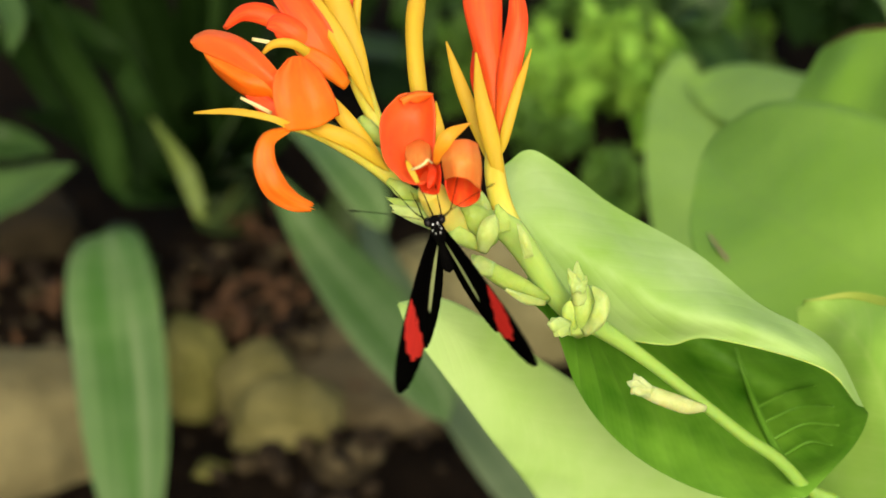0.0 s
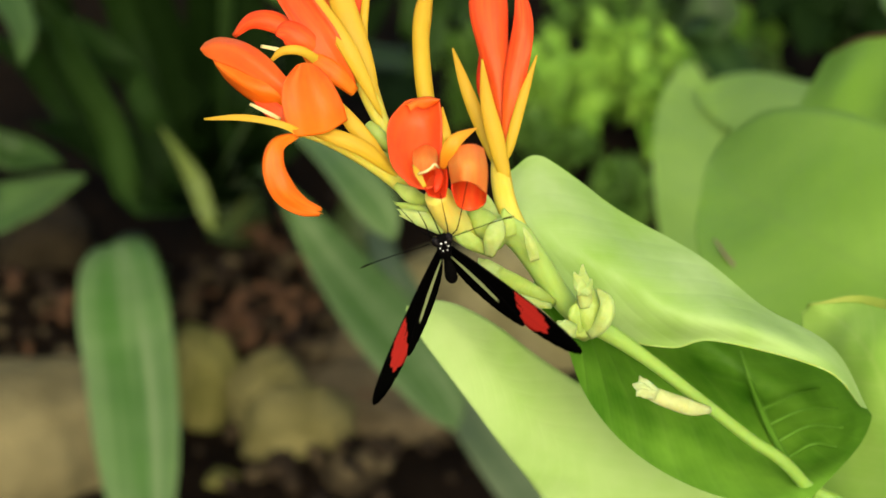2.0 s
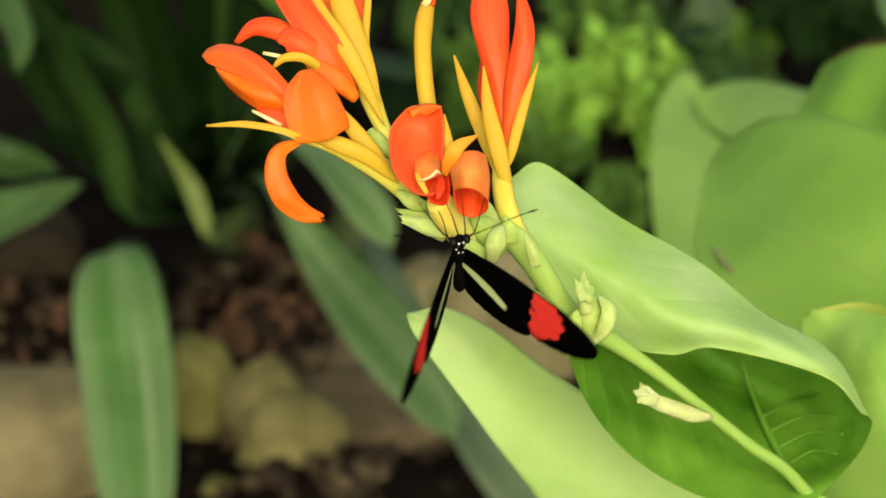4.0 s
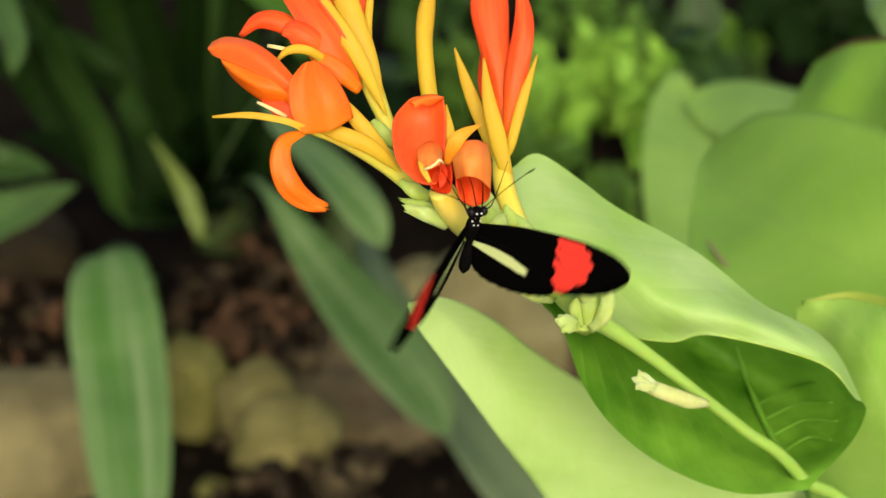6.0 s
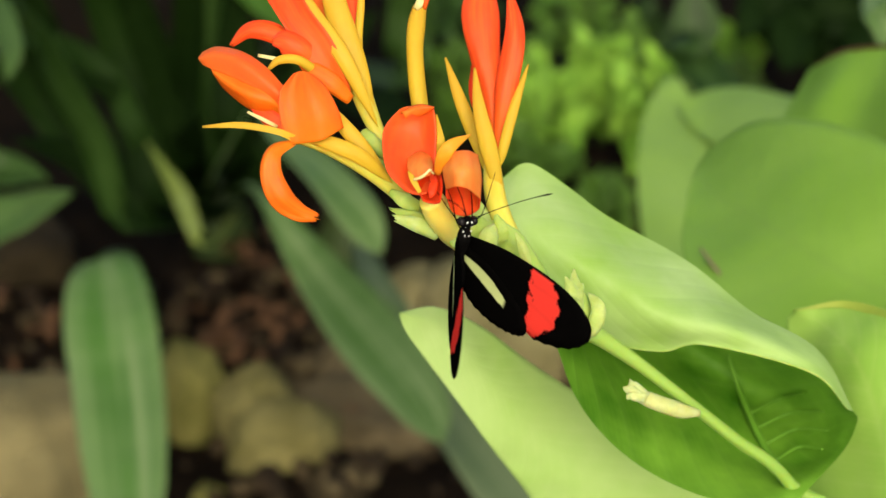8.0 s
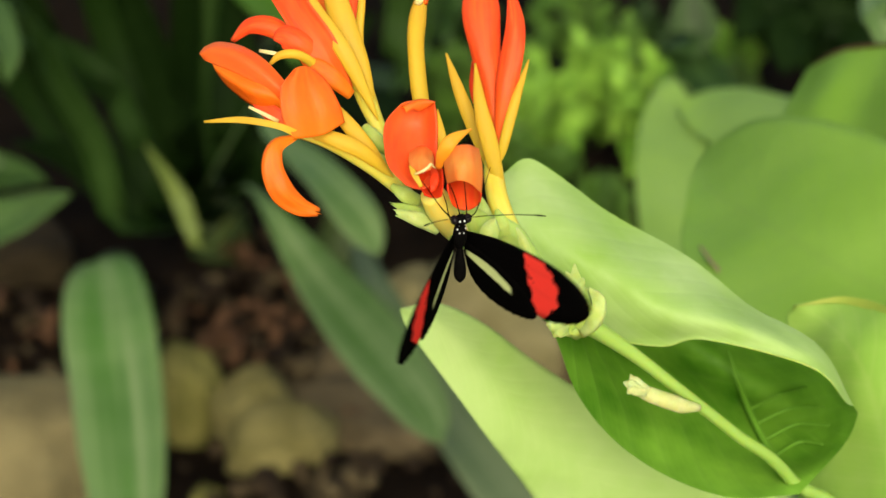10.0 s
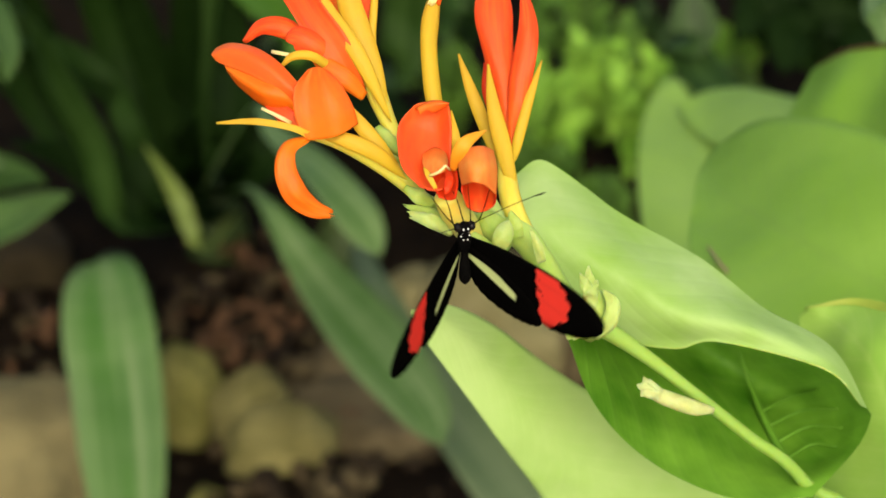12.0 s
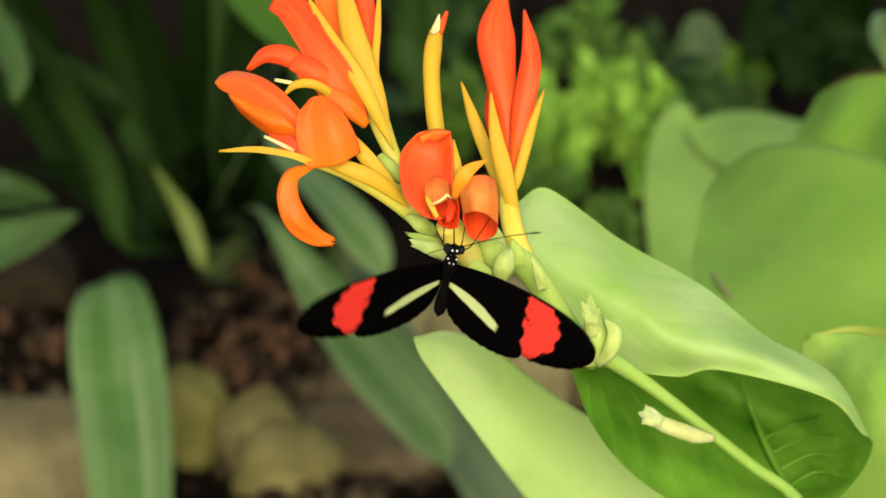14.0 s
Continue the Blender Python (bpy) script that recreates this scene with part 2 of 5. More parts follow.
PETAL_AMBER = petal_material("petal_amber", (0.80, 0.26, 0.018), (0.79, 0.36, 0.028), (0.76, 0.38, 0.035))
PETAL_PEACH = petal_material("petal_peach", (0.83, 0.165, 0.028), (0.83, 0.36, 0.075), (0.83, 0.25, 0.050))
PETAL_FLAME = petal_material("petal_flame", (0.828, 0.193, 0.013), (0.828, 0.115, 0.011), (0.819, 0.078, 0.011))
PETAL_DEEP = petal_material("petal_deep", (0.681, 0.055, 0.006), (0.699, 0.032, 0.006), (0.662, 0.032, 0.006))
SEPAL = petal_material("sepal_yellow", (0.57, 0.410, 0.032), (0.60, 0.370, 0.026), (0.60, 0.318, 0.028), 0.45)
TUBE_YELLOW = petal_material("tube_yellow", (0.48, 0.52, 0.095), (0.57, 0.395, 0.034), (0.59, 0.320, 0.026), 0.45, 0.0, (0.8, 3.0))
TUBE_PALE = petal_material("tube_pale", (0.55, 0.60, 0.14), (0.69, 0.56, 0.12), (0.72, 0.47, 0.06), 0.45, 0.0, (0.8, 3.0))
CREAM = petal_material("filament_cream", (0.80, 0.64, 0.24), (0.84, 0.72, 0.40), (0.86, 0.70, 0.34), 0.5)


def stem_material():
    """A smooth green stalk, paler and yellower towards its young tip (the start of its length)."""
    m = Mat("stem_green")
    split = m.n("ShaderNodeSeparateXYZ")
    m.link(m.n("ShaderNodeTexCoord").outputs["UV"], split.inputs[0])
    small = m.noise(m.coords("Object"), 500, 4)
    col = m.ramp(m.math("MULTIPLY_ADD", small, 0.06, split.outputs["Y"]), [(0.0, (0.42, 0.53, 0.13)), (0.32, (0.32, 0.46, 0.11)), (0.52, (0.25, 0.39, 0.085)), (1.0, (0.14, 0.27, 0.04))])
    lines = m.noise(m.coords("UV", (30, 2, 1)), 2.0, 3)
    col = m.mix(m.math("MULTIPLY", lines, 0.3), col, (0.16, 0.30, 0.03))
    m.bump(lines, 0.15, 0.0006)
    m.soft(0.6, 2.0)
    return m.done(col, 0.45, spec=0.25)


STEM_GREEN = stem_material()
BRACT_GREEN = plain_material("bract_green", (0.32, 0.46, 0.085), (0.43, 0.56, 0.15), 220, 0.45, 0.15, 0.2, juicy=2.0)
LEAF_MIDRIB = plain_material("leaf_midrib", (0.10, 0.27, 0.022), (0.15, 0.35, 0.04), 120, 0.5, 0.3, 0.1)
BRACT_CREAM = plain_material("bract_cream", (0.42, 0.47, 0.17), (0.52, 0.57, 0.28), 220, 0.55, 0.1, 0.3, juicy=2.0)
BRACT_PALE = plain_material("bract_pale", (0.36, 0.48, 0.12), (0.48, 0.57, 0.21), 220, 0.45, 0.15, 0.2, juicy=2.0)
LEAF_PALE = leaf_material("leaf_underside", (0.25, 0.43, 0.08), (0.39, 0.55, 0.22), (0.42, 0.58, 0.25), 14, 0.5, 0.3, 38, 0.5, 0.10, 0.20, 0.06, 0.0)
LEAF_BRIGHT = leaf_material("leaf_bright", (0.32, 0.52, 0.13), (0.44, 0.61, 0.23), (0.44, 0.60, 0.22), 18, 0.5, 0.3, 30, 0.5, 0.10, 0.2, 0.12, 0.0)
# Strong blotch contrast paints in fold shade and sun glowing through the leaf.
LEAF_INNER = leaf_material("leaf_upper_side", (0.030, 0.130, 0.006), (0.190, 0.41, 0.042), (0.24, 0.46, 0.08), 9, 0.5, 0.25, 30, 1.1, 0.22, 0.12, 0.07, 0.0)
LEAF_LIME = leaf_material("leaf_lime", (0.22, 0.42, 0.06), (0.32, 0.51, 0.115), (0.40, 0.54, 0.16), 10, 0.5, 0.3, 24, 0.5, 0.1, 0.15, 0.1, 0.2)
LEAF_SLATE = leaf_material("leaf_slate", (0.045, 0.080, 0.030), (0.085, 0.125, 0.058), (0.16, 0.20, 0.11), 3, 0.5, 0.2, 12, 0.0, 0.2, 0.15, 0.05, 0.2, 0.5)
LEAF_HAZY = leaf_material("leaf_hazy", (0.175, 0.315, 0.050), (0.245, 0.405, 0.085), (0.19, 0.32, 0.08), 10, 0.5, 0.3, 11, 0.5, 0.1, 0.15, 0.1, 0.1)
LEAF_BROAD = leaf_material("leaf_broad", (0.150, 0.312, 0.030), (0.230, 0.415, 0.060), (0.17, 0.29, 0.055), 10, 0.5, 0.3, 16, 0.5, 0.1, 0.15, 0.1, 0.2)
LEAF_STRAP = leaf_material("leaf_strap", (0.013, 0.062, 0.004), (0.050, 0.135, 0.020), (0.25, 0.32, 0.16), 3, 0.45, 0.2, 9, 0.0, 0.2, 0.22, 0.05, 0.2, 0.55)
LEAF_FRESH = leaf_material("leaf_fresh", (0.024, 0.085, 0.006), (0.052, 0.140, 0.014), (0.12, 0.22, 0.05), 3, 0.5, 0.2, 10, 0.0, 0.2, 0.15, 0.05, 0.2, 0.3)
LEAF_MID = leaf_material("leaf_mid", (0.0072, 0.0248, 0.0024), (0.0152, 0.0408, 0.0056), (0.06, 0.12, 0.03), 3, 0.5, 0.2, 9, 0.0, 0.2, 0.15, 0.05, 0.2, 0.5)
# Strap greens darkened so their colour holds the shade inside the clumps.
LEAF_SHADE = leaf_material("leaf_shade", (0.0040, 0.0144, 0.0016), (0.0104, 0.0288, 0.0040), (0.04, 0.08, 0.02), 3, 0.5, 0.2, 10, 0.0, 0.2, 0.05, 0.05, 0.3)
LEAF_DEEP_SHADE = leaf_material("leaf_deep_shade", (0.0024, 0.0080, 0.0011), (0.0056, 0.0152, 0.0024), (0.02, 0.045, 0.01), 3, 0.6, 0.15, 10, 0.0, 0.2, 0.03, 0.05, 0.3)
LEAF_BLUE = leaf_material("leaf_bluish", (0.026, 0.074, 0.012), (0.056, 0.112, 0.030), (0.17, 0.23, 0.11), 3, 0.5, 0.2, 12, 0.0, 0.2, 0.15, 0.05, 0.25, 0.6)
LEAF_GOLD = plain_material("leaf_golden", (0.28, 0.41, 0.06), (0.39, 0.45, 0.085), 60, 0.5, 0.3, 0.1)
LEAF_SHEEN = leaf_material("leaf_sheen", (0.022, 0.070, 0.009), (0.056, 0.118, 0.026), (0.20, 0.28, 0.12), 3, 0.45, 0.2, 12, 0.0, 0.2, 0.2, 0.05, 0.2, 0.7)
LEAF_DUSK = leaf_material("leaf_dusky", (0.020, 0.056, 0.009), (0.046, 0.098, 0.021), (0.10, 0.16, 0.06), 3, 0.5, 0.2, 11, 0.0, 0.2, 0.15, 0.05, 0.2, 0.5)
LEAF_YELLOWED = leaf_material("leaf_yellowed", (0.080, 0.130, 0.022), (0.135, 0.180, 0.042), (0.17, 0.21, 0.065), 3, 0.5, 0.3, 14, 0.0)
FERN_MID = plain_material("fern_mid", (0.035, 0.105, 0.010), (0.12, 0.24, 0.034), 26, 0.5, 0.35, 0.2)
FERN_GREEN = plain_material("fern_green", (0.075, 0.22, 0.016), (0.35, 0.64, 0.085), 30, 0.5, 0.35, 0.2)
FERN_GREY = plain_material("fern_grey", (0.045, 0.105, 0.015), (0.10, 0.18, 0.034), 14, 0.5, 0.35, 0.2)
# Darkened copy of the fern green; the shade sits in its colour.
FERN_SHADE = plain_material("fern_shade", (0.010, 0.034, 0.004), (0.028, 0.070, 0.009), 12, 0.5, 0.3, 0.2)
STALK = plain_material("stalk_dull", (0.014, 0.03, 0.006), (0.035, 0.055, 0.014), 60, 0.6, 0.0, 0.3)
STONE_TAN = plain_material("stone_tan", (0.10, 0.087, 0.040), (0.17, 0.148, 0.070), 26, 0.9, 0.0, 0.8, 6, 0.006, 0.1)
STONE_MOSS = plain_material("stone_mossy", (0.060, 0.064, 0.013), (0.150, 0.142, 0.042), 26, 0.9, 0.0, 0.8, 6, 0.006, 0.1)
STONE_OLIVE = plain_material("stone_olive", (0.072, 0.067, 0.021), (0.155, 0.141, 0.054), 26, 0.9, 0.0, 0.8, 6, 0.006, 0.1)
STONE_PINK = plain_material("stone_pinkish", (0.11, 0.100, 0.042), (0.21, 0.188, 0.092), 22, 0.9, 0.0, 0.6, 6, 0.006, 0.1)
STONE_EARTH = plain_material("stone_earthy", (0.050, 0.039, 0.019), (0.130, 0.103, 0.054), 26, 0.9, 0.0, 0.8, 6, 0.006, 0.1)
STONE_DARK = plain_material("stone_dark", (0.012, 0.009, 0.004), (0.036, 0.027, 0.013), 26, 0.9, 0.0, 0.8, 6, 0.006, 0.1)
# Shade from dense leaves is put into this near-black soil colour.
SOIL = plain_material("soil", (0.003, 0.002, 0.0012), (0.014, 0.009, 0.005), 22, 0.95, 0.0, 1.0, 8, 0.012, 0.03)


def gravel_material():
    m = Mat("gravel_mixed")
    pick = m.n("ShaderNodeNewGeometry").outputs["Random Per Island"]
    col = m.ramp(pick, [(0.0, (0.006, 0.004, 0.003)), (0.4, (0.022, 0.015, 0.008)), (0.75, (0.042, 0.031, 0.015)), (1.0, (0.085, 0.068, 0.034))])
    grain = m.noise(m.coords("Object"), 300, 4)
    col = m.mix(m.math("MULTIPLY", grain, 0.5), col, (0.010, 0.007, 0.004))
    m.bump(grain, 0.6, 0.002)
    return m.done(col, 0.9, spec=0.1)


GRAVEL = gravel_material()
LEAF_DRY = plain_material("leaf_dry", (0.22, 0.19, 0.09), (0.34, 0.27, 0.15), 60, 0.8, 0.2, 0.4)
LITTER = plain_material("litter_brown", (0.030, 0.015, 0.007), (0.115, 0.058, 0.024), 40, 0.8, 0.1, 0.5)


def wing_material(name, hind):
    """Velvet black scales; a ragged red band on the fore wing or a pale yellow bar on the hind wing. UV in centimetres."""
    m = Mat(name)
    uv = m.coords("UV")
    rag = m.noise(m.coords("UV", (1, 1, 1)), 5.0, 3, 0.55)
    split = m.n("ShaderNodeSeparateXYZ")
    m.link(uv, split.inputs[0])
    x, y = split.outputs["X"], split.outputs["Y"]
    r = m.math("SUBTRACT", rag, 0.5)
    if hind:
        line = m.math("SUBTRACT", y, m.math("MULTIPLY_ADD", m.math("SINE", m.math("MULTIPLY", x, 2.1)), 0.07, m.math("MULTIPLY_ADD", x, -0.29, -0.36)))
        half = m.math("MULTIPLY_ADD", m.math("SINE", m.math("MULTIPLY", x, 2.05)), 0.085, 0.055)
        inside = m.math("SUBTRACT", half, m.math("ABSOLUTE", m.math("MULTIPLY_ADD", r, 0.05, line)))
        ends = m.math("MINIMUM", m.math("MULTIPLY", m.math("SUBTRACT", 1.32, x), 0.30), m.math("SUBTRACT", x, 0.03))
        paint = (0.66, 0.74, 0.36)
        gate = m.math("MULTIPLY", m.math("MINIMUM", inside, ends), 45.0, clamp=True)
    else:
        inner = m.math("SUBTRACT", m.math("MULTIPLY_ADD", r, 0.55, x), m.math("MULTIPLY_ADD", y, -0.22, 1.70))
        outer = m.math("SUBTRACT", m.math("SUBTRACT", 2.52, m.math("MULTIPLY", m.math("POWER", m.math("ADD", y, 0.25), 2.0), 0.8)), m.math("MULTIPLY_ADD", r, 0.60, x))
        lead = m.math("SUBTRACT", 0.43, y)
        paint = (0.92, 0.068, 0.050)
        gate = m.math("MULTIPLY", m.math("MINIMUM", m.math("MINIMUM", inner, outer), lead), 22.0, clamp=True)
    scales = m.noise(m.coords("UV", (40, 40, 1)), 2.0, 2)
    black = m.ramp(scales, [(0.3, (0.0010, 0.0010, 0.0010)), (0.7, (0.0030, 0.0027, 0.0024))])
    veins = m.math("POWER", m.math("MULTIPLY_ADD", m.math("SINE", m.math("MULTIPLY", m.math("DIVIDE", y, m.math("ADD", x, 0.8)), 38.0)), 0.5, 0.5), 8.0)
    painted = m.mix(m.math("MULTIPLY", scales, 0.3), paint, tuple(c * 0.6 for c in paint))
    painted = m.mix(m.math("MULTIPLY", veins, 0.06), painted, (0.08, 0.01, 0.01) if not hind else (0.35, 0.42, 0.16))
    m.bump(m.math("MULTIPLY_ADD", veins, -0.6, scales), 0.25, 0.0004)
    return m.done(m.mix(gate, black, painted), 0.9, 0.48, spec=0.012)


FORE_WING = wing_material("fore_wing_scales", False)
HIND_WING = wing_material("hind_wing_scales", True)
BODY_BLACK = plain_material("body_black", (0.001, 0.001, 0.001), (0.003, 0.0027, 0.0025), 900, 0.8, 0.0, 0.25, 4, 0.0003, 0.03)
EYE_BLACK = plain_material("eye_black", (0.006, 0.005, 0.005), (0.012, 0.010, 0.010), 700, 0.25, 0.0, 0.05, 4, 0.0002, 0.10)
DOT_WHITE = plain_material("dot_white", (0.70, 0.71, 0.66), (0.82, 0.82, 0.78), 900, 0.6)

# ---- the ground ----
def hump(x, y):
    return 0.028 * noise.noise(Vector((x * 2.2, y * 2.2, 0.3))) + 0.012 * noise.noise(Vector((x * 9, y * 9, 1.7)))


def make_ground():
    lines = [-60, -25, -10, -4, -2] + [-1.2 + i * 0.03 for i in range(81)] + [2, 4, 10, 25, 60]
    deep = [-60, -25, -10, -4, -1.5] + [-0.4 + i * 0.03 for i in range(101)] + [4, 6, 10, 25, 60]
    bm = bmesh.new()
    grid = [[bm.verts.new((x, y, hump(x, y) if abs(x) < 3 and -2 < y < 5 else 0.0)) for x in lines] for y in deep]
    for a, b in zip(grid, grid[1:]):
        for i in range(len(lines) - 1):
            bm.faces.new((a[i], a[i + 1], b[i + 1], b[i]))
    tagged(part("ground", finish(bm), SOIL), "dark garden soil with the plants' shade in its colour", "ground", kind="structure")


make_ground()


def stone(centre, size, turn, material, label, seed):
    """A water-worn lump of rock, flattened where it lies."""
    bm = bmesh.new()
    bmesh.ops.create_icosphere(bm, subdivisions=4, radius=1.0)
    m = Matrix.Rotation(radians(turn), 3, "Z")
    for v in bm.verts:
        d = v.co.normalized()
        k = 1 + 0.30 * noise.noise(d * 1.1 + Vector((seed, 0, 0))) + 0.10 * noise.noise(d * 3.0 + Vector((0, seed, 0)))
        p = d * k
        p = Vector((math.copysign(abs(p.x) ** 0.8, p.x), math.copysign(abs(p.y) ** 0.8, p.y), math.copysign(abs(p.z) ** 0.75, p.z)))
        v.co = m @ Vector((p.x * size[0], p.y * size[1], p.z * size[2])) + Vector(centre)
    ob = part("stone", finish(bm), material)
    return tagged(ob, label, "stone", "stones on the soil")


GROUND_STONES = (
    ((-0.318, 0.745, 0.0), (0.082, 0.062, 0.050), 12, STONE_TAN, "large tan stone lying in dark soil", 1.0),
    ((-0.192, 0.818, 0.0), (0.026, 0.032, 0.046), 10, STONE_MOSS, "olive mossy stone beside a strap leaf", 2.3),
    ((-0.142, 0.806, 0.0), (0.033, 0.028, 0.036), 25, STONE_OLIVE, "blunt tan stone lying in dark soil", 3.1),
    ((-0.116, 0.768, 0.0), (0.042, 0.030, 0.034), 8, STONE_OLIVE, "rounded mossy stone lying in dark soil", 3.9),
    ((-0.166, 0.718, 0.0), (0.014, 0.012, 0.012), 60, STONE_MOSS, "small mossy pebble beside a strap leaf", 5.8),
    ((-0.053, 0.815, 0.0), (0.048, 0.060, 0.020), 60, STONE_EARTH, "brown earthy stone under a long leaf", 6.6),
    ((-0.062, 0.885, 0.0), (0.040, 0.040, 0.018), 20, STONE_EARTH, "low brown stone in dark soil", 4.7),
    ((-0.073, 0.728, 0.0), (0.030, 0.025, 0.014), 35, STONE_DARK, "low dark stone at the foot of a leaf", 6.9),
    ((-0.017, 0.959, 0.0), (0.030, 0.03, 0.03), 30, STONE_PINK, "tan stone behind the pale leaf", 6.1),
    ((0.044, 0.930, 0.0), (0.070, 0.05, 0.050), 150, STONE_PINK, "broad smooth tan stone behind the flower stalk", 7.4),
    ((0.098, 0.894, 0.0), (0.030, 0.018, 0.030), 120, STONE_EARTH, "dark brown stone behind the flower stalk", 12.4),
    ((-0.360, 1.028, 0.0), (0.040, 0.04, 0.020), 0, STONE_DARK, "dull stone under the strap leaves", 8.8),
)
for spot, size, turn, mat, label, seed in GROUND_STONES:
    stone((spot[0], spot[1], size[2] * 0.45), size, turn, mat, label, seed)

# ---- the clump of strap leaves on the far soil ----
def strap_plant(base, leaves, label, lift=0.0):
    plant = thing("strap_leaf_plant", base, label, "plant")
    part("crown", tube([Vector(base) + Vector((0, 0, -0.02)), Vector(base) + Vector((0, 0, 0.03)), Vector(base) + Vector((0, 0, 0.07))], (30, 26, 12), 12, 8, 1.0, 0.3), STALK, plant)
    for k, (pts, widths, mat, roll) in enumerate(leaves):
        root = Vector(base) + Vector((0.02 * math.cos(k * 2.4), 0.02 * math.sin(k * 2.4), 0.04))
        part("leaf", blade([root, *[Vector(p) for p in pts]], (8, *widths), (0, -0.55, 0.83), roll, 6, 26, 4.0, k * 1.7, thick=0.8, rounded=0.14), mat, plant)
    return plant


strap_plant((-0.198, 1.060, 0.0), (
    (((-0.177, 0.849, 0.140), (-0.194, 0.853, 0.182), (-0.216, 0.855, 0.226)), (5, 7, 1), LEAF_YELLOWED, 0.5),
    (((-0.195, 0.923, 0.205), (-0.180, 0.879, 0.319), (-0.176, 0.863, 0.387)), (14, 13, 6), LEAF_DEEP_SHADE, 0.6),
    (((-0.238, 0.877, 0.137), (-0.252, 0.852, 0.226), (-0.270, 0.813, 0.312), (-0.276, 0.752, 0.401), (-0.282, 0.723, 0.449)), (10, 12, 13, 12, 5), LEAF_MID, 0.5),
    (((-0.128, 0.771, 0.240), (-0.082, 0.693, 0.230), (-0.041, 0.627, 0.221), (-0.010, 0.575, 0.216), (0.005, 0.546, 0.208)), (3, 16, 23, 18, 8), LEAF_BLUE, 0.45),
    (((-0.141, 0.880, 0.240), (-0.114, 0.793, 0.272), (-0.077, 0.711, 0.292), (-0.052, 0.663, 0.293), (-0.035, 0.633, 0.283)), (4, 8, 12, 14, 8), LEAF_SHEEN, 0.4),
    # Near-black fill blades: their colour holds the shade between the leaves.
    (((-0.221, 0.934, 0.132), (-0.253, 0.970, 0.187), (-0.292, 0.940, 0.233)), (14, 15, 4), LEAF_DEEP_SHADE, 0.5),
    (((-0.215, 0.984, 0.117), (-0.222, 0.978, 0.198), (-0.237, 0.967, 0.273), (-0.250, 0.949, 0.337)), (14, 16, 14, 4), LEAF_DEEP_SHADE, 0.5),
    (((-0.229, 0.924, 0.117), (-0.283, 0.945, 0.150), (-0.329, 0.911, 0.190)), (14, 16, 4), LEAF_DEEP_SHADE, 0.5),
    (((-0.168, 0.955, 0.162), (-0.163, 0.974, 0.227), (-0.165, 0.983, 0.295)), (15, 18, 6), LEAF_DEEP_SHADE, 0.5),
    (((-0.150, 0.943, 0.144), (-0.108, 0.981, 0.200), (-0.055, 0.998, 0.261)), (15, 20, 6), LEAF_DEEP_SHADE, 0.5),
    (((-0.251, 0.971, 0.097), (-0.303, 1.010, 0.158), (-0.330, 1.010, 0.249), (-0.337, 0.993, 0.314)), (14, 18, 18, 6), LEAF_DEEP_SHADE, 0.5),
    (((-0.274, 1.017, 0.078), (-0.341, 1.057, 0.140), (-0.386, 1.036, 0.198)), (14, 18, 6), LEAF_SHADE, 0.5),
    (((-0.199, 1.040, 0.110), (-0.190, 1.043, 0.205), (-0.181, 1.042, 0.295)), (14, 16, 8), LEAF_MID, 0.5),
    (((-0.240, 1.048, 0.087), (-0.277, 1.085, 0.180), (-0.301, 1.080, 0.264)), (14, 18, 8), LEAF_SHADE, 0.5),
    (((-0.152, 1.041, 0.111), (-0.124, 1.071, 0.191), (-0.087, 1.085, 0.267)), (14, 20, 10), LEAF_DEEP_SHADE, 0.5),
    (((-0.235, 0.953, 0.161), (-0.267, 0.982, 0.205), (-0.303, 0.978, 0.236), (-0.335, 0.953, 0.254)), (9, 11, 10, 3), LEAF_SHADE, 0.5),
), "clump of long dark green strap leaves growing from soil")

strap_plant((-0.262, 0.933, 0.0), (
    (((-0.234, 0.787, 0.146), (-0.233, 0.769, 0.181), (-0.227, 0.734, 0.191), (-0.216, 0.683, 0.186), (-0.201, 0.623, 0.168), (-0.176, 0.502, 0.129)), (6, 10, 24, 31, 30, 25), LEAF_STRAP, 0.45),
), "low plant with one broad arching glossy strap leaf")

strap_plant((-0.086, 1.022, 0.0), (
    (((-0.055, 0.800, 0.160), (-0.010, 0.690, 0.150), (0.026, 0.610, 0.150), (0.054, 0.558, 0.146), (0.078, 0.525, 0.135)), (10, 17, 20, 19, 10), LEAF_SLATE, 0.4),
), "low plant with a dull dark leaf over the stones")

strap_plant((-0.463, 1.049, 0.0), (
    (((-0.348, 0.815, 0.173), (-0.296, 0.779, 0.207), (-0.247, 0.748, 0.250)), (20, 17, 3), LEAF_DUSK, 0.4),
    (((-0.371, 0.862, 0.208), (-0.316, 0.839, 0.207), (-0.279, 0.819, 0.213)), (10, 14, 3), LEAF_MID, 0.4),
    (((-0.358, 0.951, 0.342), (-0.320, 0.871, 0.329), (-0.295, 0.818, 0.321), (-0.291, 0.787, 0.310)), (12, 13, 9, 2), LEAF_DUSK, 0.4),
), "clump of mid green strap leaves growing from soil")

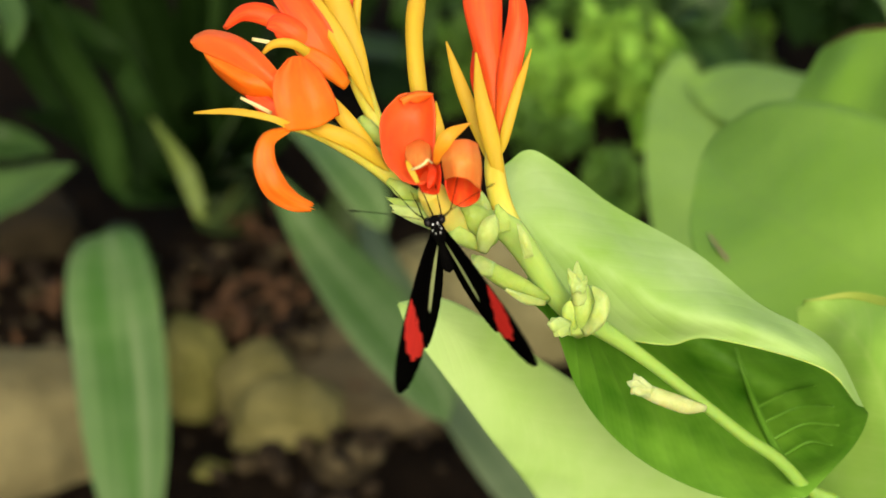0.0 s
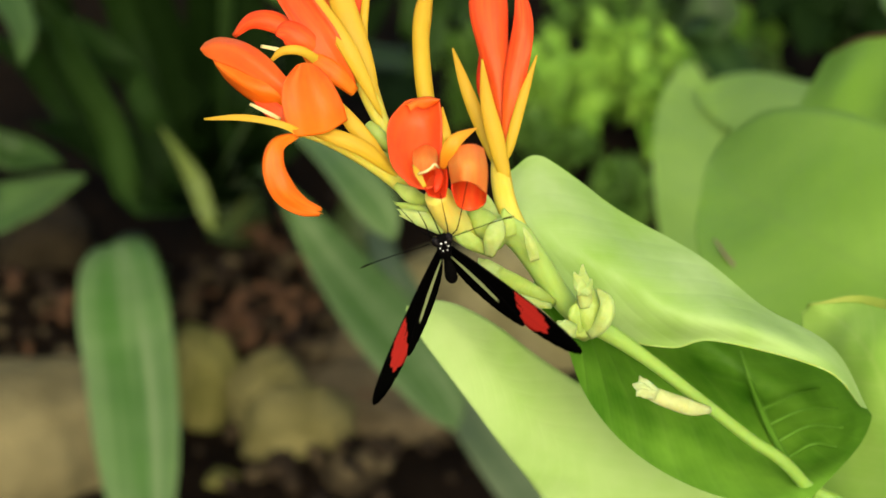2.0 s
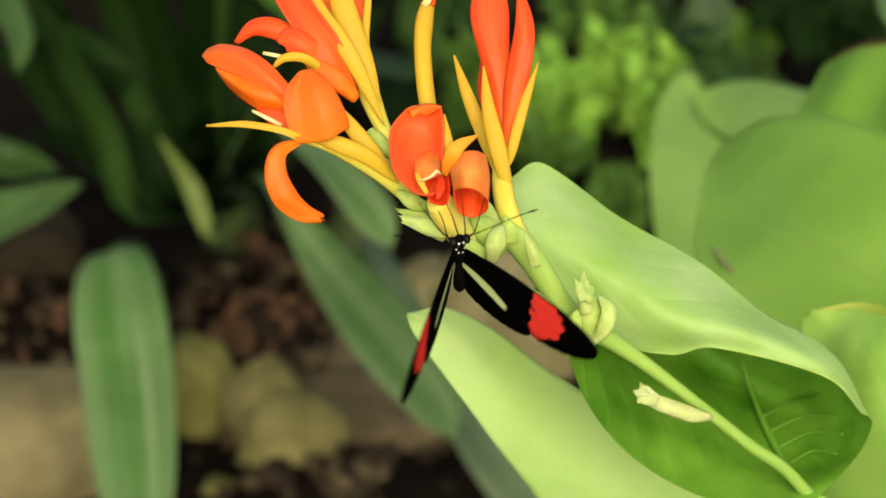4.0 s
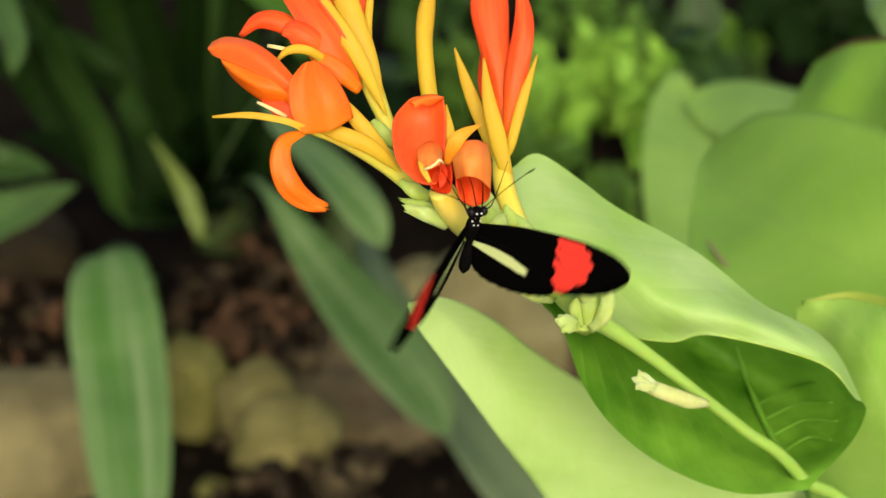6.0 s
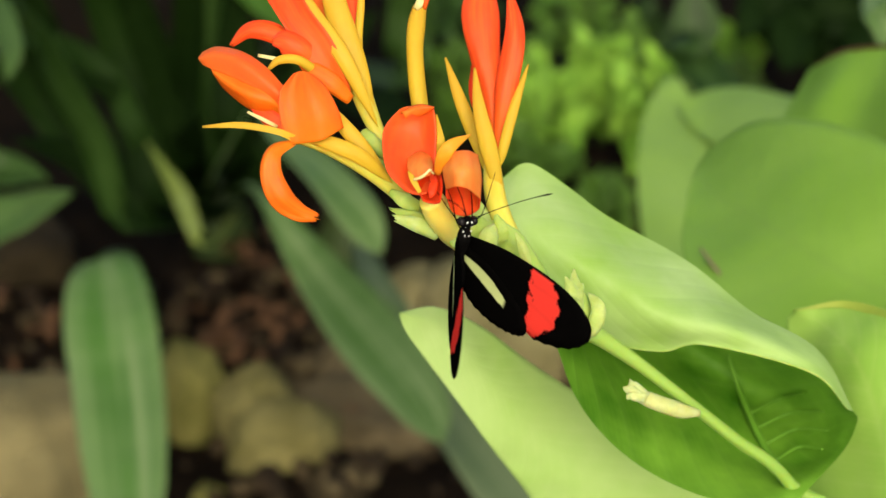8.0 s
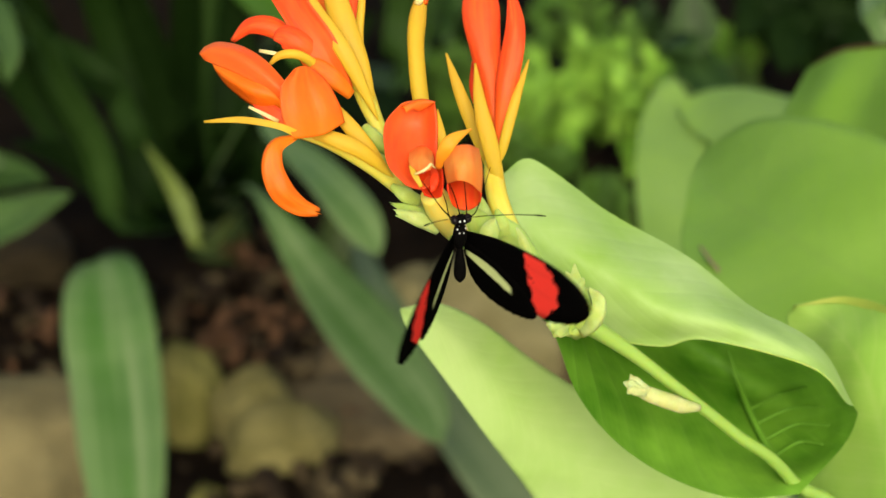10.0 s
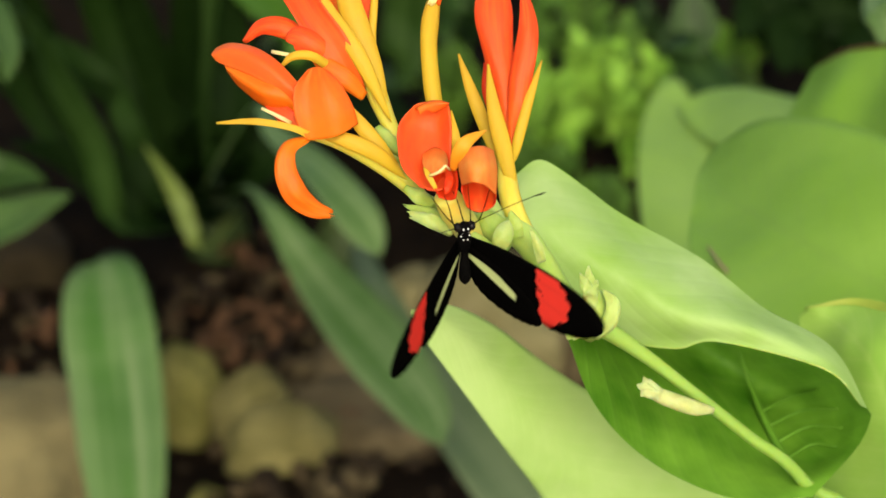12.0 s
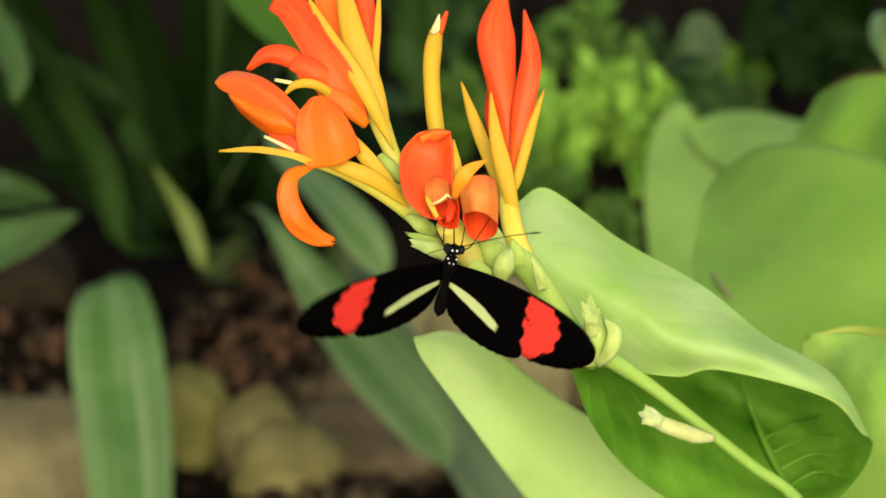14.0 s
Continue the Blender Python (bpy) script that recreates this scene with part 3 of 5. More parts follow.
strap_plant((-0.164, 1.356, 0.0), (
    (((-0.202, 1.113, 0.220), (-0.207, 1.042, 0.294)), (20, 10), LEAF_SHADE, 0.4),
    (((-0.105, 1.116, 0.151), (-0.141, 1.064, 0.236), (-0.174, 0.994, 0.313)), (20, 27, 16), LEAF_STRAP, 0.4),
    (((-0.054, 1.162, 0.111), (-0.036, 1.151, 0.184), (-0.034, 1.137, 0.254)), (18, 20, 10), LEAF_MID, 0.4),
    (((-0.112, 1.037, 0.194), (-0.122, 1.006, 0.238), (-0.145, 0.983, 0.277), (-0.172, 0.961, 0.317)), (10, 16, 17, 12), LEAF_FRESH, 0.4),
    (((-0.104, 1.155, 0.102), (-0.054, 1.059, 0.136), (-0.019, 0.994, 0.127)), (16, 20, 4), LEAF_DEEP_SHADE, 0.4),
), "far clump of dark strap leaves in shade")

# Added clump: near-black leaves stand in for shadow over the far soil.
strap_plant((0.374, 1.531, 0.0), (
    (((0.293, 1.248, 0.142), (0.259, 1.224, 0.198), (0.232, 1.197, 0.248)), (18, 22, 8), LEAF_DEEP_SHADE, 0.4),
    (((0.296, 1.189, 0.144), (0.269, 1.167, 0.183), (0.240, 1.114, 0.177)), (18, 22, 5), LEAF_DEEP_SHADE, 0.4),
    (((0.324, 1.222, 0.156), (0.314, 1.228, 0.203), (0.300, 1.201, 0.253)), (20, 24, 8), LEAF_DEEP_SHADE, 0.4),
    (((0.336, 1.193, 0.149), (0.337, 1.176, 0.196), (0.343, 1.146, 0.259)), (20, 24, 8), LEAF_DEEP_SHADE, 0.4),
    (((0.321, 1.184, 0.136), (0.295, 1.139, 0.176), (0.280, 1.085, 0.167)), (20, 26, 6), LEAF_DEEP_SHADE, 0.4),
    (((0.346, 1.182, 0.132), (0.344, 1.140, 0.177), (0.355, 1.091, 0.176)), (20, 26, 6), LEAF_DEEP_SHADE, 0.4),
), "near-black strap leaves added to stand for deep background shade")

# ---- ferny undergrowth ----
def fern(base, fronds, length, material, label, seed, spread=1.0, broad=1.0):
    """A tuft of arching fronds, each a stalk with lobed leaflets along it."""
    rng = random.Random(seed)
    plant = thing("fern", base, label, "fern", "ferns on the soil")
    for k in range(fronds):
        ang = rng.uniform(0, 6.28)
        out = Vector((math.cos(ang), math.sin(ang), 0))
        reach, high = spread * length * rng.uniform(0.45, 0.8), length * rng.uniform(0.55, 1.0)
        b = Vector(base)
        pts = [b, b + out * reach * 0.25 + Vector((0, 0, high * 0.55)), b + out * reach * 0.6 + Vector((0, 0, high)), b + out * reach + Vector((0, 0, high * 0.85))]
        stalk = part("stalk", tube(pts, (1.6, 1.3, 0.9, 0.4), 6, 14), STALK, plant)
        spine = [Vector(p) for p in smooth_path(pts, 24)]
        pieces = []
        for i in range(3, 25):
            for side in (-1, 1):
                t = (spine[min(i + 1, 24)] - spine[i - 1]).normalized()
                lat = t.cross(Vector((0, 0, 1))).normalized() * side
                size = min(0.050, 0.24 * length) * (1 - abs(i - 11) / 20) * rng.uniform(0.7, 1.25)
                tipd = lat * size + t * size * 0.45 + Vector((0, 0, rng.uniform(-0.012, 0.014)))
                s = spine[i]
                pieces.append(blade([s, s + tipd * 0.5 + Vector((0, 0, 0.004)), s + tipd], (1, broad * rng.uniform(4, 9) * min(1, length * 5), 1.0), (rng.uniform(-0.4, 0.4), -0.4, 0.85), 0.4, 4, 5, 3.0, rng.uniform(0, 9), thick=0.4))
        part("frond", merged(*pieces), material, plant)
    return plant


fern((0.080, 1.172, 0.0), 9, 0.105, FERN_GREEN, "bright green fern tuft growing from shaded soil", 1, 0.55, 1.5)
fern((0.140, 1.235, 0.0), 8, 0.115, FERN_GREEN, "lush light green fern tuft growing from soil", 2, 0.45, 1.6)
fern((0.172, 1.185, 0.0), 7, 0.105, FERN_GREEN, "small bright green fern tuft in half shade", 9, 0.35, 1.7)
fern((0.102, 1.225, 0.0), 8, 0.10, FERN_GREEN, "low bright fern tuft behind taller fronds", 12, 0.6, 1.4)
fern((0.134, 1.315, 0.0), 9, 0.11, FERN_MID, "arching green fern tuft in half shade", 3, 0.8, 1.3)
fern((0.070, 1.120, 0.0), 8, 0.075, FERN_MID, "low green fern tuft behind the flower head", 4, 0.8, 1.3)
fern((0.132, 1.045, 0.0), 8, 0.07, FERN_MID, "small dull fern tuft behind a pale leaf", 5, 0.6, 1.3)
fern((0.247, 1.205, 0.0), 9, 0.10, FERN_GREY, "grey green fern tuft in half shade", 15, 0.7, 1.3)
fern((0.268, 1.292, 0.0), 5, 0.11, FERN_GREEN, "small yellowish fern tuft in deep shade", 6, 0.3, 1.2)
fern((0.211, 1.325, 0.0), 8, 0.10, FERN_SHADE, "fern tuft coloured dark for deep shade", 8, 0.7)
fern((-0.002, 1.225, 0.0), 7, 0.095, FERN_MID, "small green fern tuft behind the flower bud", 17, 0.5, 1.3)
fern((0.011, 1.400, 0.0), 6, 0.24, FERN_SHADE, "fern tuft coloured dark for shade behind the flower head", 7)

# ---- the second canna, whose broad leaves stand behind ----
def broad_leaf_plant():
    base = (0.34, 0.36, 0.0)
    plant = thing("canna_plant", base, "broad-leaved canna plant with large light green leaves", "plant", "cannas in the bed")
    b = Vector(base)
    part("stem", tube([b + Vector((0, 0, -0.03)), b + Vector((0, 0, 0.25)), b + Vector((-0.01, 0, 0.55))], (11, 10, 6), 12, 16), STEM_GREEN, plant)
    crown = b + Vector((-0.005, 0, 0.45))
    for rails, mat, label in (
        ((((0.176, 0.221, 0.565), (0.152, 0.242, 0.560), (0.135, 0.270, 0.565), (0.133, 0.298, 0.572), (0.146, 0.328, 0.580)),
          ((0.174, 0.220, 0.598), (0.160, 0.238, 0.590), (0.150, 0.269, 0.583), (0.143, 0.295, 0.584), (0.147, 0.329, 0.581)),
          ((0.179, 0.235, 0.621), (0.175, 0.268, 0.616), (0.170, 0.299, 0.608), (0.157, 0.315, 0.597), (0.148, 0.329, 0.582))), LEAF_BROAD, "broad light green leaf with a browned edge"),
        ((((0.140, 0.073, 0.613), (0.115, 0.094, 0.609), (0.093, 0.126, 0.604), (0.084, 0.171, 0.599), (0.091, 0.226, 0.590)),
          ((0.150, 0.114, 0.620), (0.129, 0.140, 0.615), (0.111, 0.177, 0.607), (0.099, 0.216, 0.594), (0.096, 0.247, 0.586)),
          ((0.163, 0.169, 0.630), (0.150, 0.192, 0.629), (0.132, 0.222, 0.620), (0.115, 0.252, 0.602), (0.101, 0.259, 0.586))), LEAF_BROAD, "broad light green leaf hanging forward"),
        ((((0.100, 0.014, 0.600), (0.100, 0.035, 0.615), (0.099, 0.050, 0.632), (0.098, 0.060, 0.645), (0.097, 0.066, 0.653)),
          ((0.119, 0.012, 0.632), (0.116, 0.026, 0.645), (0.111, 0.042, 0.656), (0.105, 0.059, 0.656), (0.098, 0.0655, 0.6545)),
          ((0.133, 0.012, 0.649), (0.130, 0.030, 0.658), (0.122, 0.047, 0.665), (0.111, 0.062, 0.661), (0.098, 0.065, 0.656))), LEAF_LIME, "bright lime leaf with a yellowed margin"),
        ((((0.108, 0.435, 0.399), (0.104, 0.487, 0.405), (0.106, 0.549, 0.407), (0.115, 0.607, 0.403), (0.129, 0.652, 0.398)),
          ((0.139, 0.445, 0.396), (0.135, 0.497, 0.402), (0.133, 0.558, 0.402), (0.134, 0.615, 0.397), (0.133, 0.652, 0.399)),
          ((0.179, 0.456, 0.393), (0.176, 0.504, 0.402), (0.159, 0.558, 0.402), (0.147, 0.615, 0.397), (0.137, 0.654, 0.397))), LEAF_HAZY, "tall pale green leaf in the hazy distance"),
        ((((0.195, 0.455, 0.446), (0.178, 0.495, 0.434), (0.160, 0.533, 0.419), (0.145, 0.572, 0.405), (0.134, 0.605, 0.401)),
          ((0.201, 0.493, 0.449), (0.182, 0.532, 0.434), (0.163, 0.569, 0.419), (0.147, 0.597, 0.406), (0.135, 0.609, 0.402)),
          ((0.210, 0.548, 0.440), (0.190, 0.586, 0.425), (0.169, 0.615, 0.414), (0.150, 0.626, 0.405), (0.135, 0.612, 0.404))), LEAF_HAZY, "small pale green leaf behind broad leaves"),
    ):
        leaf = part("leaf", lofted(rails, 36, 22, 0.5, 2.2, True), mat, plant, label)
        root = (Vector(rails[0][0]) + Vector(rails[2][0])) / 2
        part("leaf_stalk", tube([crown, crown.lerp(root, 0.55) + Vector((0, 0, 0.02)), root], (5, 4, 3), 8, 12), STEM_GREEN, leaf)
        if mat is LEAF_LIME:
            edge = [[Vector(p) + OUT * 0.0012 - Vector((0.0002, 0.0012, 0.0016)) * k * fade for p, fade in zip(rails[2], (1, 1, 1, 0.7, 0.05))] for k in (-0.2, 0.5, 1.2)]
            part("leaf_margin", lofted(edge, 36, 8, 0.3, 0.8, True), LEAF_GOLD, leaf, "yellowed leaf margin")
        elif mat is LEAF_BROAD and rails[2][0][2] < 0.625:
            part("leaf_margin", tube([Vector(p) for p in rails[2][2:]], (0.5, 0.9, 0.4), 6, 20), LITTER, leaf, "browned leaf margin")
    part("dry_leaf_edge", blade([Vector(p) for p in ((0.089, 0.173, 0.602), (0.093, 0.161, 0.602), (0.100, 0.149, 0.601), (0.105, 0.138, 0.603))], (0.3, 0.9, 1.2, 0.4), (0, -0.75, 0.65), 0.4, 6, 20, 1.5, 4.0), LEAF_DRY, plant, "dry brown torn leaf edge")
    for pts, widths, mat in (
        (((0.222, 0.472, 0.506), (0.215, 0.500, 0.512), (0.216, 0.538, 0.514)), (9, 10, 8), LEAF_SHEEN),
        (((0.175, 0.821, 0.310), (0.169, 0.836, 0.332), (0.166, 0.853, 0.357)), (15, 17, 13), LEAF_MID),
    ):
        part("leaf", blade([b + Vector((-0.005, 0, 0.30)), *[Vector(p) for p in pts]], (4, *widths), (0, -0.7, 0.7), 0.3, 8, 30, 1.2, widths[0] * 0.7, thick=0.5, rounded=0.2), mat, plant)


broad_leaf_plant()

# ---- the flowering canna ----
CANNA_BASE = (0.20, 0.06, 0.0)
canna = thing("canna_plant", CANNA_BASE, "flowering canna with orange red blooms and rolled leaf", "plant", "cannas in the bed")


def on(parent, name, bm, material, label=""):
    return part(name, bm, material, parent, label)


stem = on(canna, "stem", tube([
    B(-0.49, 0.50, 0.20), B(0.19, 0.11, 0.00), B(1.05, -0.13, -0.50), B(1.66, -0.28, -0.90), B(2.08, -0.76, -1.10), B(2.65, -1.60, -1.60), B(3.16, -2.13, -1.90), B(3.81, -2.50, -2.30),
    B(4.74, -3.14, -2.80), B(5.81, -3.97, -3.30), B(7.06, -4.95, -3.90), B(8.40, -6.04, -4.50), (0.118, 0.015, 0.60), (0.17, 0.045, 0.34), Vector(CANNA_BASE) - Vector((0, 0, 0.03))],
    (1.41, 2.00, 2.47, 3.06, 2.83, 2.59, 2.36, 2.00, 1.53, 1.41, 1.41, 1.53, 2.12, 5.89, 9.42), 14, 80), STEM_GREEN, "pale green flower stalk")

# flower with a drooping lip
tube_a = on(canna, "flower", tube([B(-0.37, 0.45, 0.40), B(-0.97, 1.01, 0.70), B(-1.54, 1.37, 0.90), B(-2.11, 1.62, 1.00), B(-2.61, 1.75, 1.10)], (1.53, 2.12, 2.00, 1.53, 1.06), 12, 18, 0.9), TUBE_YELLOW, "orange bloom with a drooping lip and yellow tube")
on(tube_a, "petal", lofted((
    (B(-2.60, 2.45, 0.95), B(-2.94, 2.87, 0.95), B(-3.32, 3.27, 0.85), B(-3.78, 3.56, 0.65), B(-4.30, 3.68, 0.40), B(-4.60, 3.60, 0.25), B(-4.66, 3.55, 0.22)),
    (B(-2.58, 2.25, 1.05), B(-2.96, 2.63, 1.10), B(-3.40, 3.04, 1.10), B(-3.91, 3.39, 0.95), B(-4.40, 3.50, 0.65), B(-4.66, 3.44, 0.42), B(-4.71, 3.44, 0.36)),
    (B(-2.70, 2.10, 0.95), B(-3.10, 2.48, 1.00), B(-3.54, 2.80, 1.00), B(-3.99, 3.02, 0.85), B(-4.42, 3.20, 0.60), B(-4.60, 3.29, 0.42), B(-4.66, 3.36, 0.34))), 30, 20, 0.3, 0.5, True), PETAL_CORAL)
on(tube_a, "petal", lofted((
    (B(-2.75, 2.40, 0.80), B(-3.21, 2.80, 0.98), B(-3.55, 2.90, 0.96), B(-4.00, 3.06, 0.82), B(-4.43, 3.22, 0.56)),
    (B(-2.70, 2.15, 0.85), B(-3.10, 2.48, 1.04), B(-3.54, 2.58, 1.06), B(-4.05, 2.85, 0.90), B(-4.39, 3.11, 0.58)),
    (B(-2.70, 1.95, 0.80), B(-3.03, 2.23, 0.85), B(-3.56, 2.32, 0.75), B(-4.12, 2.74, 0.55), B(-4.38, 3.07, 0.42))), 26, 14, 0.3, 0.4, True), PETAL_ORANGE)
on(tube_a, "petal", lofted(((B(-2.71, 1.63, 1.40), B(-2.91, 2.07, 1.50), B(-2.93, 2.64, 1.50), B(-2.68, 2.98, 1.40)), (B(-2.53, 1.63, 1.35), B(-2.63, 2.15, 1.45), B(-2.67, 2.69, 1.40), B(-2.59, 3.08, 1.30)), (B(-2.07, 1.70, 1.50), B(-2.16, 2.18, 1.60), B(-2.34, 2.71, 1.55), B(-2.42, 3.08, 1.35)), (B(-1.66, 1.95, 1.30), B(-1.76, 2.31, 1.40), B(-2.00, 2.75, 1.40), B(-2.27, 3.02, 1.30))), 30, 24, 0.3, 0.5, True), PETAL_FLAME)
on(tube_a, "lip", blade([B(-2.64, 1.68, 1.30), B(-3.03, 1.46, 1.60), B(-3.10, 1.03, 1.70), B(-2.91, 0.55, 1.70), B(-2.58, 0.26, 1.50), B(-2.21, 0.14, 1.30)], (0.71, 1.77, 2.36, 2.71, 2.12, 1.06), None, -0.6, 10, 28, 0.8, 3.0, tip=2.5), PETAL_ORANGE)
on(tube_a, "stamen", blade([B(-2.55, 1.68, 1.30), B(-2.99, 1.87, 1.50), B(-3.73, 2.00, 1.40), B(-4.52, 1.98, 1.20)], (0.82, 0.71, 0.71, 0.24), None, 0.6, 6, 14), SEPAL)
on(tube_a, "style", blade([B(-3.03, 1.99, 1.00), B(-3.26, 2.11, 1.10), B(-3.63, 2.29, 1.00)], (0.35, 0.41, 0.29), None, 0.4, 4, 8), CREAM)
on(tube_a, "sepal", blade([B(-0.78, 0.98, 0.80), B(-1.33, 1.60, 1.00), B(-1.77, 2.12, 1.00), B(-2.18, 2.61, 0.90)], (0.59, 1.65, 1.41, 0.24), None, -0.45, 8, 18, root=0.25), SEPAL)
on(tube_a, "sepal", blade([B(-0.69, 0.84, 0.90), B(-1.28, 1.34, 1.20), B(-1.87, 1.61, 1.30), B(-2.50, 1.80, 1.10)], (0.71, 1.65, 1.65, 0.94), None, -0.5, 8, 18, root=0.25), SEPAL)
on(tube_a, "sepal", blade([B(-0.74, 0.75, 0.70), B(-1.56, 1.34, 0.50), B(-2.26, 1.64, 0.50), B(-2.77, 1.84, 0.60)], (1.18, 1.18, 0.94, 0.24), None, -0.5, 6, 16, root=0.25), SEPAL)
on(tube_a, "petal", blade([B(-2.59, 1.80, 0.80), B(-3.04, 2.06, 0.90), B(-3.42, 2.37, 0.80), B(-3.61, 2.53, 0.70)], (1.18, 1.88, 1.41, 0.47), None, 0.4, 6, 14), PETAL_RED)

# upper flower, its red petals opening away
tube_b = on(canna, "flower", tube([B(-0.80, 1.45, 0.00), B(-1.06, 2.00, -0.10), B(-1.30, 2.59, -0.10), B(-1.53, 3.27, -0.20), B(-1.71, 3.93, -0.30)], (1.65, 1.77, 2.24, 2.36, 1.88), 12, 18, 0.9), TUBE_YELLOW, "red orange bloom with yellow sepals")
on(tube_b, "petal", blade([B(-1.69, 2.68, 0.20), B(-2.15, 3.51, 0.40), B(-2.67, 4.27, 0.30), B(-3.11, 4.96, 0.00), B(-3.58, 5.19, -0.30)], (1.65, 3.53, 3.42, 3.53, 1.88), None, 0.6, 10, 24, 0.8, 4.0), PETAL_RED)
on(tube_b, "petal", blade([B(-2.63, 3.54, 0.10), B(-3.16, 3.98, 0.10), B(-3.70, 4.05, 0.00), B(-4.10, 3.75, -0.20)], (1.18, 2.36, 1.88, 0.59), None, -0.7, 8, 18, 0.6, 5.0), PETAL_RED)
on(tube_b, "petal", blade([B(-2.18, 3.15, 0.20), B(-2.58, 3.55, 0.50), B(-2.93, 3.78, 0.50), B(-3.17, 3.79, 0.40)], (1.41, 2.83, 2.59, 0.94), None, -0.6, 8, 16, 0.6, 6.0), PETAL_RED)
on(tube_b, "stamen", blade([B(-2.24, 3.14, 0.40), B(-2.62, 3.37, 0.70), B(-3.01, 3.37, 0.70), B(-3.26, 3.17, 0.60)], (1.06, 1.06, 0.94, 0.35), None, -0.7, 6, 14), SEPAL)
on(tube_b, "petal", blade([B(-1.57, 2.56, 0.30), B(-1.93, 2.90, 0.50), B(-2.31, 3.15, 0.50), B(-2.62, 3.40, 0.30)], (1.18, 2.12, 2.12, 0.94), None, -0.6, 8, 14, 0.5, 7.0), PETAL_ORANGE)
on(tube_b, "style", blade([B(-2.97, 3.40, 0.30), B(-3.20, 3.44, 0.40), B(-3.48, 3.50, 0.30)], (0.35, 0.41, 0.35), None, 0.4, 4, 8), CREAM)
on(tube_b, "sepal", blade([B(-1.01, 2.03, 0.20), B(-1.67, 3.38, 0.50), B(-2.29, 4.33, 0.40), B(-2.80, 5.22, 0.20)], (0.71, 1.77, 1.41, 0.35), None, -0.45, 8, 20, root=0.25), SEPAL)
on(tube_b, "sepal", blade([B(-1.06, 2.01, 0.00), B(-1.50, 3.30, 0.10), B(-1.91, 4.61, 0.00), B(-2.14, 5.71, -0.30)], (0.82, 2.83, 2.59, 1.18), None, -0.5, 8, 20, root=0.25), SEPAL)
on(tube_b, "petal", blade([B(-1.42, 3.10, -0.30), B(-1.52, 4.06, -0.40), B(-1.63, 5.03, -0.60), B(-1.73, 6.02, -0.80)], (0.94, 1.65, 2.12, 1.88), None, -0.5, 8, 16), PETAL_RED)
on(tube_b, "sepal", blade([B(-1.11, 2.12, -0.20), B(-1.41, 3.55, -0.10), B(-1.37, 4.63, -0.20), B(-1.34, 5.48, -0.40)], (0.94, 0.94, 0.82, 0.35), None, -0.6, 6, 16, root=0.25), SEPAL)
on(tube_b, "petal", blade([B(-2.08, 3.95, -0.50), B(-2.33, 4.81, -0.70), B(-2.52, 5.55, -0.90)], (1.41, 2.83, 2.83), None, 0.5, 8, 14), PETAL_ORANGE)
on(tube_b, "ovary", tube([B(-1.31, 1.93, 0.20), B(-1.10, 1.67, 0.30), B(-0.84, 1.44, 0.20)], (0.94, 1.77, 1.41), 10, 10, 1, 0.15, 1.0), BRACT_GREEN)
on(tube_b, "bract", blade([B(-0.79, 1.15, 0.60), B(-1.08, 1.28, 0.90), B(-1.39, 1.35, 0.80)], (1.18, 1.30, 0.47), None, -0.9, 8, 12), BRACT_GREEN)

# middle flower, on which the insect feeds
tube_c = on(canna, "flower", tube([B(0.83, -0.48, -0.10), B(0.51, -0.13, 0.50), B(0.27, 0.22, 1.10), B(0.09, 0.51, 1.50)], (1.88, 2.94, 3.18, 2.59), 12, 16, 0.9), TUBE_PALE, "open orange red bloom with a rolled petal")
hood = on(tube_c, "petal", lofted((
    (B(-0.53, 2.32, 1.30), B(-0.83, 1.93, 1.40), B(-0.85, 1.43, 1.55), B(-0.74, 1.01, 1.75), B(-0.42, 0.65, 1.95)),
    (B(-0.38, 2.38, 1.25), B(-0.60, 1.94, 1.22), B(-0.63, 1.44, 1.42), B(-0.56, 1.01, 1.72), B(-0.31, 0.62, 2.05)),
    (B(-0.16, 2.40, 1.25), B(-0.33, 1.93, 1.12), B(-0.38, 1.44, 1.30), B(-0.34, 1.02, 1.55), B(-0.17, 0.60, 2.10)),
    (B(0.01, 2.40, 1.30), B(-0.06, 1.91, 1.15), B(-0.09, 1.42, 1.28), B(-0.08, 1.00, 1.50), B(-0.08, 0.60, 2.12)),
    (B(0.15, 2.33, 1.38), B(0.19, 1.92, 1.45), B(0.19, 1.44, 1.50), B(0.18, 1.02, 1.62), B(0.02, 0.62, 2.10))), 40, 30, 0.3, 0.6, True), PETAL_SCARLET, "large hooded red petal, cupped below")
on(hood, "petal_rim", lofted((
    (B(-0.53, 2.26, 1.31), B(-0.32, 2.39, 1.22), B(-0.08, 2.43, 1.28), B(0.17, 2.37, 1.38)),
    (B(-0.47, 2.24, 1.50), B(-0.30, 2.33, 1.50), B(-0.08, 2.37, 1.55), B(0.16, 2.34, 1.55)),
    (B(-0.41, 2.12, 1.48), B(-0.28, 2.21, 1.50), B(-0.14, 2.16, 1.48), B(0.13, 2.30, 1.50))), 24, 10, 0.25, 0.4, True), PETAL_FLAME, "orange rolled rim of the petal")
on(tube_c, "petal", lofted((
    (B(-0.37, 1.35, 1.36), B(-0.37, 1.13, 1.72), B(-0.29, 1.00, 1.98)),
    (B(-0.14, 1.48, 1.26), B(-0.13, 1.21, 1.85), B(-0.11, 0.92, 2.12)),
    (B(0.09, 1.41, 1.36), B(0.14, 1.16, 1.72), B(0.09, 0.99, 1.96))), 18, 16, 0.3, 0.3, True), PETAL_PEACH, "pale orange throat of the bloom")
